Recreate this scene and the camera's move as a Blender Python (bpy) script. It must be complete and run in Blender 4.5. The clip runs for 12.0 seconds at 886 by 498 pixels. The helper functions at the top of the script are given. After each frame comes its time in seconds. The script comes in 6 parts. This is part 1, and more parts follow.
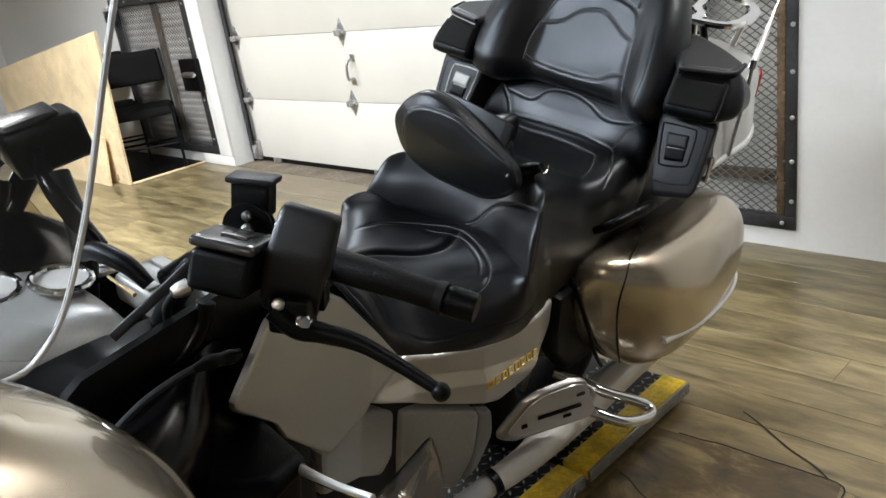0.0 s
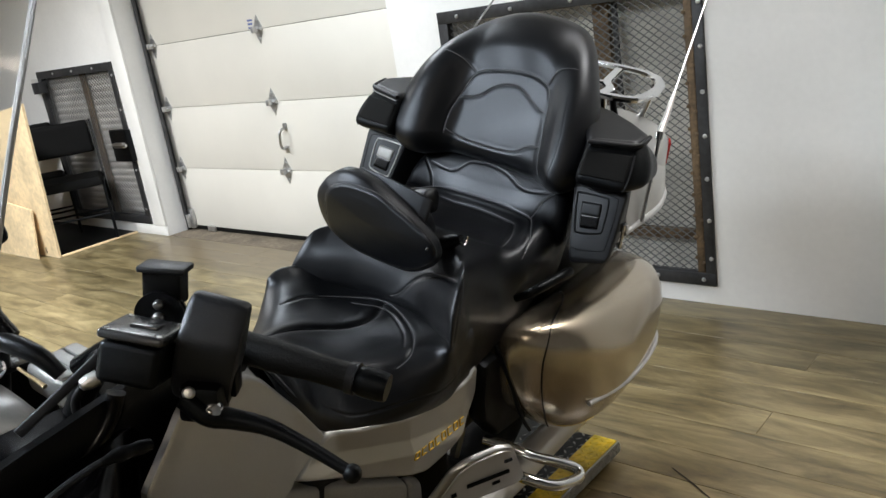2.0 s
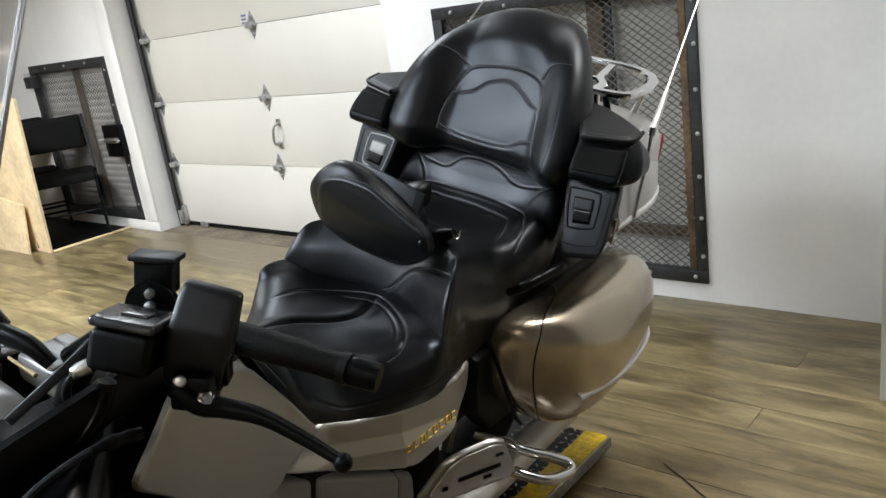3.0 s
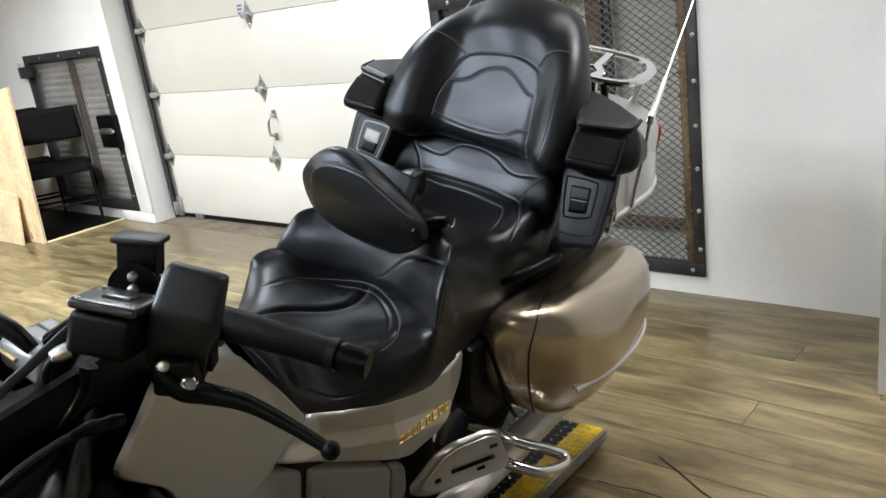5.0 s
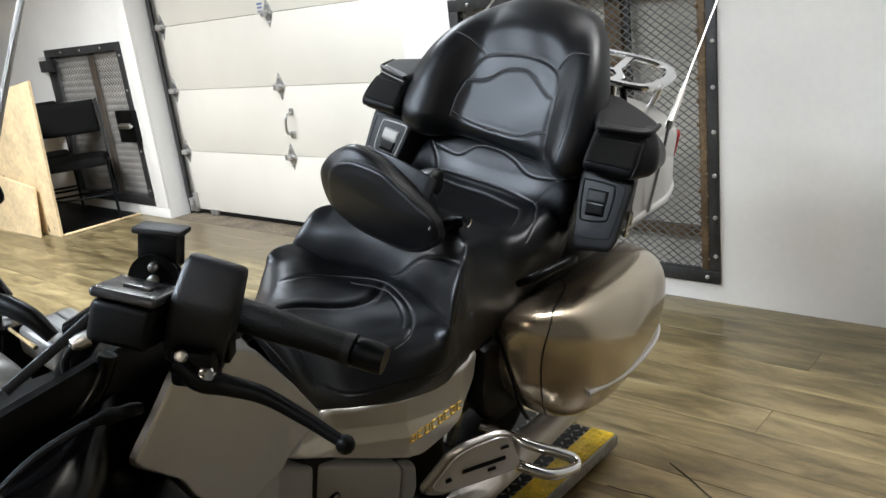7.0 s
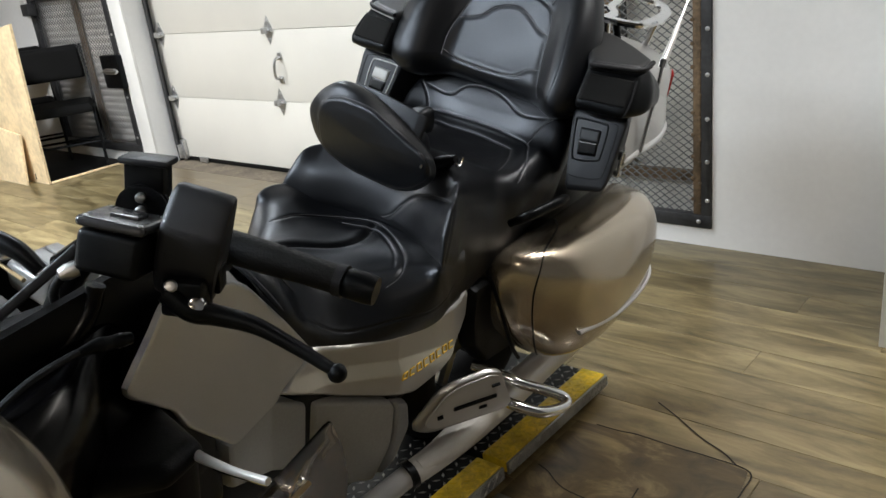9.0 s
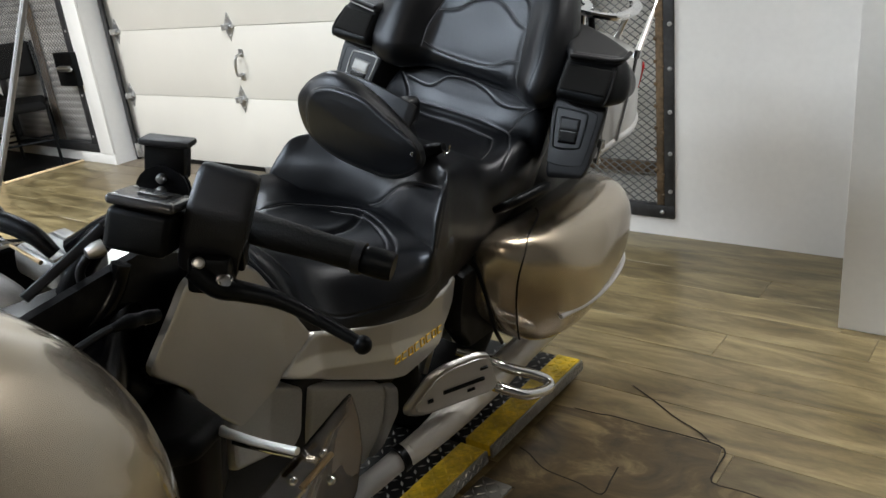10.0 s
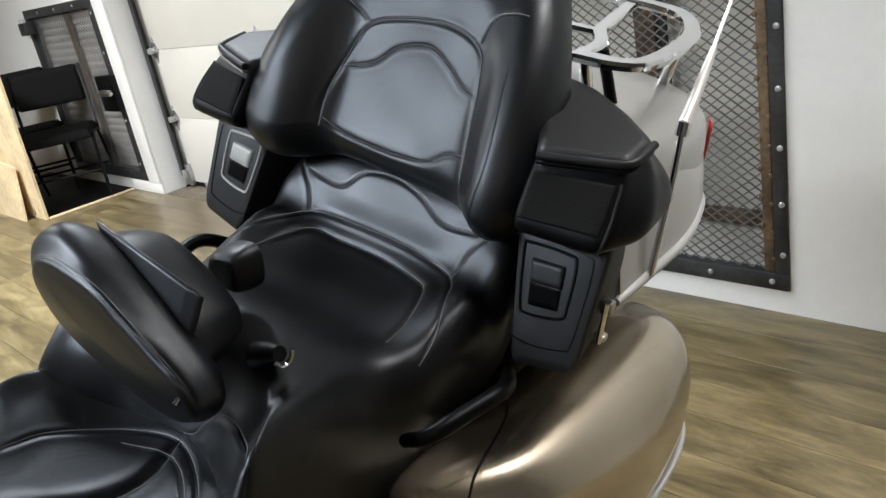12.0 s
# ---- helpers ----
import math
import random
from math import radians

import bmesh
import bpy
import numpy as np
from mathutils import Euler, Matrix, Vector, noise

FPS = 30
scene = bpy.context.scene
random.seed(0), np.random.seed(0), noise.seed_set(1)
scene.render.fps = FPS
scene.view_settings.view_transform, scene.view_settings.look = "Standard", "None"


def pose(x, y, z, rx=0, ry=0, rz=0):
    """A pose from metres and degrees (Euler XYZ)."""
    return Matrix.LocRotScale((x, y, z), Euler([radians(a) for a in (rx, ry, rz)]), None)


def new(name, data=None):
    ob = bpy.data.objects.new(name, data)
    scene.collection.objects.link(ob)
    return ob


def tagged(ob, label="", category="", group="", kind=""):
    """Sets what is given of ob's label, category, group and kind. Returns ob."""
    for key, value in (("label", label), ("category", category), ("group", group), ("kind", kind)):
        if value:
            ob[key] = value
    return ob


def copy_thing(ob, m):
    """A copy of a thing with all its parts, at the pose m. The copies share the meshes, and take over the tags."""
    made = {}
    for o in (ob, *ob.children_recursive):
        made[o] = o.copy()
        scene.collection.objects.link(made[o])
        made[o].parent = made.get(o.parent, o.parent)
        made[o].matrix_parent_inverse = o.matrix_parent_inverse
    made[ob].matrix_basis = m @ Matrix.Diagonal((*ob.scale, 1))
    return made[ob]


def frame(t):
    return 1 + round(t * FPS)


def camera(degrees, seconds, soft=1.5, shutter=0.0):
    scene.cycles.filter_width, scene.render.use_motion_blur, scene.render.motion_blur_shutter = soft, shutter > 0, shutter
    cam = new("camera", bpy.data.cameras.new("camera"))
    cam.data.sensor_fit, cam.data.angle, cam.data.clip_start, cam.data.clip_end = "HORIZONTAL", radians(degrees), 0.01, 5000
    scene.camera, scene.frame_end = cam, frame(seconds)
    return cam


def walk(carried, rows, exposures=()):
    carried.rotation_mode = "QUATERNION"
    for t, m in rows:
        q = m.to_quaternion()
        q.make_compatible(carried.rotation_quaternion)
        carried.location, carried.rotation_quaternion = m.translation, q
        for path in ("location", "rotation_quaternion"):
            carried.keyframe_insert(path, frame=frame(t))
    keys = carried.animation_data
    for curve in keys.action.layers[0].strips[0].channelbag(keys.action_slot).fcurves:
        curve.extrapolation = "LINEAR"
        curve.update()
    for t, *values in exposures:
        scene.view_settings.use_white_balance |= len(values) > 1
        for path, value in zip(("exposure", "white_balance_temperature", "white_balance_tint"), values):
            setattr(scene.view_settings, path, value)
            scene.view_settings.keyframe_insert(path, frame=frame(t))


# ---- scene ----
cam = camera(57.8, 12.0)
# seconds, eye, turn (degrees)
PATH = [
    (0.0, 5.251, -3.159, 1.290, 69.59, 8.06, 44.37),
    (0.5, 5.270, -3.151, 1.306, 71.52, 8.31, 42.15),
    (1.0, 5.281, -3.140, 1.318, 73.11, 8.74, 40.14),
    (1.5, 5.287, -3.138, 1.309, 72.65, 8.50, 39.72),
    (2.0, 5.299, -3.147, 1.318, 73.20, 8.39, 39.90),
    (2.5, 5.294, -3.145, 1.310, 73.02, 8.47, 39.72),
    (3.0, 5.302, -3.150, 1.310, 73.02, 7.98, 39.52),
    (3.2, 5.303, -3.148, 1.304, 72.91, 7.84, 39.44),
    (4.8, 5.282, -3.135, 1.286, 72.20, 7.43, 40.60),
    (5.0, 5.292, -3.133, 1.290, 72.64, 7.63, 39.41),
    (5.5, 5.289, -3.137, 1.291, 72.95, 7.08, 39.69),
    (6.0, 5.287, -3.136, 1.292, 73.26, 7.29, 40.19),
    (6.5, 5.292, -3.141, 1.292, 72.90, 7.06, 40.21),
    (6.7, 5.288, -3.139, 1.286, 72.99, 6.70, 40.50),
    (8.3, 5.300, -3.152, 1.289, 72.84, 6.88, 41.08),
    (8.5, 5.302, -3.148, 1.287, 72.74, 6.88, 41.13),
    (9.0, 5.286, -3.142, 1.263, 69.35, 6.54, 40.02),
    (9.5, 5.279, -3.174, 1.264, 69.71, 4.97, 39.46),
    (10.0, 5.256, -3.218, 1.258, 68.94, 6.14, 36.61),
    (10.2, 5.239, -3.212, 1.252, 67.10, 5.25, 34.61),
    (10.5, 5.214, -3.106, 1.242, 66.84, 4.69, 36.09),
    (10.8, 5.219, -2.935, 1.251, 69.85, 2.82, 41.03),
    (11.0, 5.205, -2.838, 1.239, 68.41, 0.00, 41.78),
    (11.2, 5.176, -2.770, 1.246, 68.09, 1.02, 44.72),
    (11.5, 5.081, -2.621, 1.237, 69.50, 5.06, 45.35),
    (11.7, 5.031, -2.508, 1.260, 68.87, 8.03, 44.10),
    (12.0, 4.993, -2.350, 1.250, 68.66, 10.36, 44.60),
]
walk(cam, [(t, pose(*m)) for t, *m in PATH], exposures=[(0.0, 0.22), (1.0, 0.04), (2.5, -0.11), (3.2, -0.06), (5.0, 0.20), (6.5, 0.16), (8.5, -0.04), (9.5, -0.06), (10.0, -0.13), (11.0, -0.11), (12.0, 0.06)])

# ---- light ----
world = bpy.data.worlds.new("world")
scene.world = world
world.use_nodes = True
world.node_tree.nodes["Background"].inputs[0].default_value = (0.9, 0.95, 1.0, 1)
world.node_tree.nodes["Background"].inputs[1].default_value = 0.008
CEIL = 2.9


def ceiling_lamp(x, y, w, d, watts, colour, cone):
    data = bpy.data.lights.new("lamp_light", "AREA")
    data.shape, data.size, data.size_y, data.energy, data.color = "RECTANGLE", w, d, watts, colour
    data.spread = radians(cone)
    ob = new("lamp_light", data)
    ob.matrix_world = pose(x, y, CEIL - 0.09)
    return ob


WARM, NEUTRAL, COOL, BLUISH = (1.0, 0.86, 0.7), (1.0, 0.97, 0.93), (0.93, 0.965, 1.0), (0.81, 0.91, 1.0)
# All out of view; third and fifth are added to brighten wall and floor.
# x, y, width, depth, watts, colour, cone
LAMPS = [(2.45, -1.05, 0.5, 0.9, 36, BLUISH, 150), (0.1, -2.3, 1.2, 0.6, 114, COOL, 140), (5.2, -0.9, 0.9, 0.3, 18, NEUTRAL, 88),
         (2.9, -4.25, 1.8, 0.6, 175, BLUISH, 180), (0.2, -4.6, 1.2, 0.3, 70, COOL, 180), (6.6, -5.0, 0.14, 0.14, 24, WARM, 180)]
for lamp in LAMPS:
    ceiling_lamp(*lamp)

# ---- materials ----
def mat(name, colour, rough=0.5, metal=0.0, coat=0.0, grain=0.0, grain_size=200.0, stain=0.0, stain_size=3.0, bump=0.0, bump_size=300.0, rough_var=0.0, per_piece=0.0, spec=0.5, wrinkle=0.0, sheen=(1.0, 1.0, 1.0)):
    """A principled surface with fine grain, broad stains and relief, in metres."""
    m = bpy.data.materials.new(name)
    m.use_nodes = True
    nt = m.node_tree
    n, ln = nt.nodes, nt.links
    b = n["Principled BSDF"]
    b.inputs["Base Color"].default_value = (*colour, 1)
    b.inputs["Roughness"].default_value = rough
    b.inputs["Metallic"].default_value = metal
    b.inputs["Specular IOR Level"].default_value = spec
    b.inputs["Specular Tint"].default_value = (*sheen, 1)
    b.inputs["Coat Weight"].default_value = coat
    b.inputs["Coat Roughness"].default_value = 0.06
    tc = n.new("ShaderNodeTexCoord")
    last = None

    def vary(last, size, amount, detail):
        tex = n.new("ShaderNodeTexNoise")
        tex.inputs["Scale"].default_value = size
        tex.inputs["Detail"].default_value = detail
        ln.new(tc.outputs["Object"], tex.inputs["Vector"])
        ramp = n.new("ShaderNodeMapRange")
        ramp.inputs[1].default_value, ramp.inputs[2].default_value = 0.3, 0.7
        ramp.inputs[3].default_value, ramp.inputs[4].default_value = 1 - amount, 1 + amount
        ln.new(tex.outputs["Fac"], ramp.inputs[0])
        return multiply(last, ramp.outputs[0])

    def multiply(last, factor):
        mul = n.new("ShaderNodeVectorMath")
        mul.operation = "SCALE"
        if last is None:
            mul.inputs[0].default_value = colour
        else:
            ln.new(last, mul.inputs[0])
        ln.new(factor, mul.inputs["Scale"])
        return mul.outputs[0]

    if grain:
        last = vary(last, grain_size, grain, 3)
    if stain:
        last = vary(last, stain_size, stain, 6)
    if per_piece:
        info = n.new("ShaderNodeObjectInfo")
        ramp = n.new("ShaderNodeMapRange")
        ramp.inputs[3].default_value, ramp.inputs[4].default_value = 1 - per_piece, 1 + per_piece
        ln.new(info.outputs["Random"], ramp.inputs[0])
        last = multiply(last, ramp.outputs[0])
    if last is not None:
        ln.new(last, b.inputs["Base Color"])
    if rough_var:
        tex = n.new("ShaderNodeTexNoise")
        tex.inputs["Scale"].default_value = 9
        tex.inputs["Detail"].default_value = 6
        ln.new(tc.outputs["Object"], tex.inputs["Vector"])
        ramp = n.new("ShaderNodeMapRange")
        ramp.inputs[1].default_value, ramp.inputs[2].default_value = 0.3, 0.7
        ramp.inputs[3].default_value, ramp.inputs[4].default_value = max(rough - rough_var, 0.02), rough + rough_var
        ln.new(tex.outputs["Fac"], ramp.inputs[0])
        ln.new(ramp.outputs[0], b.inputs["Roughness"])
    if bump:
        tex = n.new("ShaderNodeTexNoise")
        tex.inputs["Scale"].default_value = bump_size
        tex.inputs["Detail"].default_value = 4
        ln.new(tc.outputs["Object"], tex.inputs["Vector"])
        bp = n.new("ShaderNodeBump")
        bp.inputs["Strength"].default_value = bump
        bp.inputs["Distance"].default_value = 0.002
        ln.new(tex.outputs["Fac"], bp.inputs["Height"])
        ln.new(bp.outputs[0], b.inputs["Normal"])
        if wrinkle:
            fold = n.new("ShaderNodeTexNoise")
            fold.inputs["Scale"].default_value = 16
            fold.inputs["Detail"].default_value = 5
            fold.inputs["Roughness"].default_value = 0.6
            fold.inputs["Distortion"].default_value = 1.6
            ln.new(tc.outputs["Object"], fold.inputs["Vector"])
            soft = n.new("ShaderNodeBump")
            soft.inputs["Strength"].default_value = wrinkle
            soft.inputs["Distance"].default_value = 0.006
            ln.new(fold.outputs["Fac"], soft.inputs["Height"])
            ln.new(soft.outputs[0], bp.inputs["Normal"])
    return m


def glass(name, colour, rough=0.02):
    m = bpy.data.materials.new(name)
    m.use_nodes = True
    b = m.node_tree.nodes["Principled BSDF"]
    b.inputs["Base Color"].default_value = (*colour, 1)
    b.inputs["Roughness"].default_value = rough
    b.inputs["Transmission Weight"].default_value = 1.0
    b.inputs["IOR"].default_value = 1.45
    return m


def glow(name, colour, strength):
    m = bpy.data.materials.new(name)
    m.use_nodes = True
    b = m.node_tree.nodes["Principled BSDF"]
    b.inputs["Emission Color"].default_value = (*colour, 1)
    b.inputs["Emission Strength"].default_value = strength
    return m


LEATHER = mat("black_leather", (0.0015, 0.0016, 0.0022), 0.4, spec=0.48, grain=0.15, grain_size=90, bump=0.1, bump_size=800, rough_var=0.05, wrinkle=0.09, sheen=(0.86, 0.91, 1.0))
STITCH = mat("grey_thread", (0.13, 0.13, 0.14), 0.6)
VINYL = mat("black_vinyl", (0.002, 0.002, 0.0024), 0.45, sheen=(0.9, 0.94, 1.0), spec=0.18, bump=0.3, bump_size=500)
PAINT = mat("champagne_paint", (0.45, 0.385, 0.295), 0.26, metal=0.82, coat=1.0, grain=0.1, grain_size=900)
SILVER = mat("silver_beige_paint", (0.48, 0.475, 0.46), 0.38, metal=0.72, coat=0.5, grain=0.08, grain_size=900)
GREYPLASTIC = mat("grey_plastic", (0.34, 0.34, 0.335), 0.42, metal=0.1, grain=0.06, stain=0.1)
BLACK = mat("black_plastic", (0.0018, 0.0018, 0.002), 0.38, sheen=(0.85, 0.92, 1.0), spec=0.15, bump=0.15, bump_size=700, rough_var=0.08)
GLOSSBLACK = mat("gloss_black", (0.0015, 0.0015, 0.002), 0.22, spec=0.2)
# Paler black; on the switch housing the lit top is put into its colour.
GREYBLACK = mat("lightened_black_plastic", (0.008, 0.008, 0.009), 0.46, sheen=(0.9, 0.94, 1.0), spec=0.32, bump=0.15, bump_size=600)
CAPGLOSS = mat("gloss_cap", (0.03, 0.03, 0.032), 0.26, spec=0.6, metal=0.2)
TRIMGREY = mat("pale_grey_trim", (0.5, 0.5, 0.5), 0.3, metal=0.4)
REDGLASS = mat("red_lens", (0.5, 0.02, 0.02), 0.1, coat=1.0)
RUBBER = mat("rubber", (0.003, 0.003, 0.003), 0.6, spec=0.2, bump=0.4, bump_size=250)
CHROME = mat("chrome", (0.75, 0.75, 0.76), 0.1, metal=1.0, rough_var=0.05)
STEEL = mat("brushed_steel", (0.5, 0.5, 0.5), 0.35, metal=1.0, stain=0.2)
GALV = mat("galvanised_steel", (0.5, 0.5, 0.5), 0.42, metal=0.9, grain=0.2, grain_size=60)
DASHGREY = mat("dash_grey", (0.2, 0.2, 0.2), 0.33, metal=0.3, grain=0.06)
BRASS = mat("brass", (0.3, 0.22, 0.12), 0.4, metal=0.8)
GOLD = mat("gold_letter", (0.75, 0.5, 0.08), 0.3, metal=0.6)
WALLWHITE = mat("wall_paint", (0.78, 0.77, 0.755), 0.6, stain=0.07, stain_size=1.3, grain=0.015, grain_size=40, bump=0.05, bump_size=60)
DOORWHITE = mat("door_paint", (0.68, 0.655, 0.6), 0.45, stain=0.05, stain_size=1.5, bump=0.08, bump_size=220)
TRIMWHITE = mat("trim_paint", (0.8, 0.79, 0.77), 0.45, stain=0.06, stain_size=4)
DARKSTEEL = mat("dark_steel", (0.035, 0.035, 0.037), 0.5, metal=0.4, stain=0.4, stain_size=6, grain=0.2, grain_size=50)
RUST = mat("rusty_steel", (0.12, 0.08, 0.045), 0.7, metal=0.3, stain=0.5, stain_size=8, grain=0.3, grain_size=70, bump=0.4, bump_size=120)
CAGEBACK = mat("cage_back", (0.60, 0.58, 0.54), 0.6, stain=0.35, stain_size=2.5)
RIBBED = mat("ribbed_metal", (0.7, 0.68, 0.65), 0.4, metal=0.3, stain=0.25, stain_size=5)
PLY = mat("plywood", (0.74, 0.58, 0.36), 0.55, grain=0.12, grain_size=30, stain=0.15, stain_size=5)
FABRIC = mat("black_fabric", (0.005, 0.005, 0.005), 0.8, spec=0.15, bump=0.5, bump_size=600)
YELLOW = mat("yellow_paint", (0.62, 0.42, 0.02), 0.45, stain=0.35, stain_size=14, grain=0.2, grain_size=80)
PLATE = mat("diamond_plate", (0.32, 0.315, 0.3), 0.36, metal=0.9, stain=0.25, stain_size=12)
DARKPLATE = mat("dark_diamond_plate", (0.012, 0.012, 0.012), 0.4, metal=0.5, stain=0.3)
CLEAR = glass("windshield", (0.96, 0.97, 0.97))
SMOKE = glass("smoked_acrylic", (0.6, 0.5, 0.38))
LAMPGLOW = glow("lamp_diffuser", (1.0, 0.95, 0.88), 9.0)
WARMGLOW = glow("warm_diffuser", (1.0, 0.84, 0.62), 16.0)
# Unseen walls and ceiling, set dark so that black surfaces reflect less.
DARKWALL = mat("dark_unseen_wall", (0.12, 0.12, 0.12), 0.7, stain=0.1)
CEILDARK = mat("dark_unseen_ceiling", (0.1, 0.1, 0.1), 0.8, stain=0.1)
WIRE = mat("mesh_steel", (0.16, 0.16, 0.16), 0.5, metal=0.5, stain=0.4, stain_size=5)
# Bright reflections on the muffler are put into this pale base colour.
PALECHROME = mat("pale_chrome", (0.62, 0.61, 0.59), 0.3, metal=0.3, stain=0.08)


# ---- shapes ----
def finish(bm, angle=38):
    bm.normal_update()
    for fc in bm.faces:
        fc.smooth = True
    for e in bm.edges:
        if len(e.link_faces) == 2 and e.calc_face_angle(0) > radians(angle):
            e.smooth = False


def part(name, bm, material, parent=None, label="", angle=38, m=None):
    """Links a bmesh as one mesh object, under a thing or a part."""
    finish(bm, angle)
    me = bpy.data.meshes.new(name)
    bm.to_mesh(me)
    bm.free()
    me.materials.append(material)
    ob = new(name, me)
    if m is not None:
        ob.matrix_world = m
    if parent is not None:
        ob.parent = parent
    if label:
        ob["label"] = label
    return ob


def thing(name, label, category, m=None, kind="", group=""):
    ob = new(name)
    ob.empty_display_size = 0.1
    if m is not None:
        ob.matrix_world = m
    return tagged(ob, label, category, group, kind)


def box(bm, lo, hi, bevel=0.0, seg=2, m=None):
    """A box from corner to corner, with rounded edges."""
    lo, hi = Vector(lo), Vector(hi)
    made = bmesh.ops.create_cube(bm, size=1)["verts"]
    for v in made:
        v.co = Vector([(lo[i] + hi[i]) / 2 + v.co[i] * (hi[i] - lo[i]) for i in range(3)])
    if bevel:
        edges = list({e for v in made for e in v.link_edges})
        out = bmesh.ops.bevel(bm, geom=edges, offset=bevel, segments=seg, profile=0.5, affect="EDGES")
        made = list({v for fc in out["faces"] for v in fc.verts} | {v for v in made if v.is_valid})
    if m is not None:
        for v in made:
            v.co = m @ v.co
    return bm


def boxed(lo, hi, bevel=0.0, seg=2, m=None):
    return box(bmesh.new(), lo, hi, bevel, seg, m)


def spline(pts, n, closed=False):
    """Points evenly along a Catmull-Rom curve through pts."""
    p = np.array([tuple(q) for q in pts], float)
    if len(p) == 2 and not closed:
        return p[0] + (p[1] - p[0]) * np.linspace(0, 1, n)[:, None]
    k = len(p)
    ext = np.vstack([p[-1], p, p[0], p[1]]) if closed else np.vstack([2 * p[0] - p[1], p, 2 * p[-1] - p[-2]])
    spans = k if closed else k - 1
    out = []
    for i in range(spans):
        a, b, c, d = ext[i], ext[i + 1], ext[i + 2], ext[i + 3]
        t = np.linspace(0, 1, 16, endpoint=False)[:, None]
        out.append(0.5 * (2 * b + (c - a) * t + (2 * a - 5 * b + 4 * c - d) * t ** 2 + (3 * b - a - 3 * c + d) * t ** 3))
    out = np.vstack(out + [p[:1] if closed else p[-1:]])
    s = np.concatenate([[0], np.cumsum(np.linalg.norm(np.diff(out, axis=0), axis=1))])
    at = np.linspace(0, s[-1], n + 1)[:-1] if closed else np.linspace(0, s[-1], n)
    return np.stack([np.interp(at, s, out[:, j]) for j in range(out.shape[1])], 1)


def rings(bm, loops, cap=True, closed=True):
    """Skins a list of vertex loops of equal length."""
    vs = [[bm.verts.new(tuple(p)) for p in lp] for lp in loops]
    n = len(vs[0])
    for a, b in zip(vs, vs[1:]):
        for i in range(n if closed else n - 1):
            j = (i + 1) % n
            bm.faces.new((a[i], a[j], b[j], b[i]))
    if cap and closed:
        bm.faces.new(vs[0][::-1])
        bm.faces.new(vs[-1])
    return vs


def tube(bm, pts, r, seg=10, n=0, closed=False, flat=1.0):
    """A round bar along a smooth curve; r is a radius or one at each point."""
    n = n or max(2, len(pts) * 5) if len(pts) > 2 else n or 2
    p = spline(pts, n, closed)
    rad = np.interp(np.linspace(0, 1, n), np.linspace(0, 1, len(r)), r) if isinstance(r, (list, tuple)) else np.full(n, r)
    loops, side = [], None
    for i in range(n):
        a, b = p[(i - 1) % n if closed else max(i - 1, 0)], p[(i + 1) % n if closed else min(i + 1, n - 1)]
        d = Vector(b - a).normalized()
        if side is None:
            side = d.orthogonal().normalized()
        side = (side - d * side.dot(d)).normalized()
        up = d.cross(side)
        loops.append([Vector(p[i]) + (side * math.cos(w) * flat + up * math.sin(w)) * rad[i] for w in (2 * math.pi * k / seg for k in range(seg))])
    if closed:
        vs = rings(bm, loops, cap=False)
        # close the loop where the frames meet best
        a, b = vs[-1], vs[0]
        off = min(range(seg), key=lambda o: sum((a[i].co - b[(i + o) % seg].co).length for i in range(seg)))
        for i in range(seg):
            bm.faces.new((a[i], a[(i + 1) % seg], b[(i + 1 + off) % seg], b[(i + off) % seg]))
    else:
        rings(bm, loops)
    return bm


def tubed(pts, r, seg=10, n=0, closed=False, flat=1.0):
    return tube(bmesh.new(), pts, r, seg, n, closed, flat)


def near(points, line, along=False):
    """Distance of each point to a polyline, and how far along it lies."""
    best, where = np.full(len(points), 1e9), np.zeros(len(points))
    for k, (a, b) in enumerate(zip(line[:-1], line[1:])):
        d = b - a
        t = np.clip(((points - a) @ d) / max(d @ d, 1e-12), 0, 1)
        r = np.linalg.norm(points - a - t[:, None] * d, axis=1)
        where = np.where(r < best, (k + t) / (len(line) - 1), where)
        best = np.minimum(best, r)
    return (best, where) if along else best


def seam_relief(points, seams):
    """Depth of stitched seams: a groove with a raised bead beside it."""
    h = np.zeros(len(points))
    for pts, w, depth in seams:
        d, along = near(points, spline(pts, 48), True)
        depth = depth * np.clip(np.minimum(along, 1 - along) / 0.1 + 0.15, 0, 1)
        w = w * 0.55
        h -= depth * np.exp(-(d / w) ** 2)
        h += 0.22 * depth * np.exp(-((d - 2.6 * w) / (1.5 * w)) ** 2)
    return h


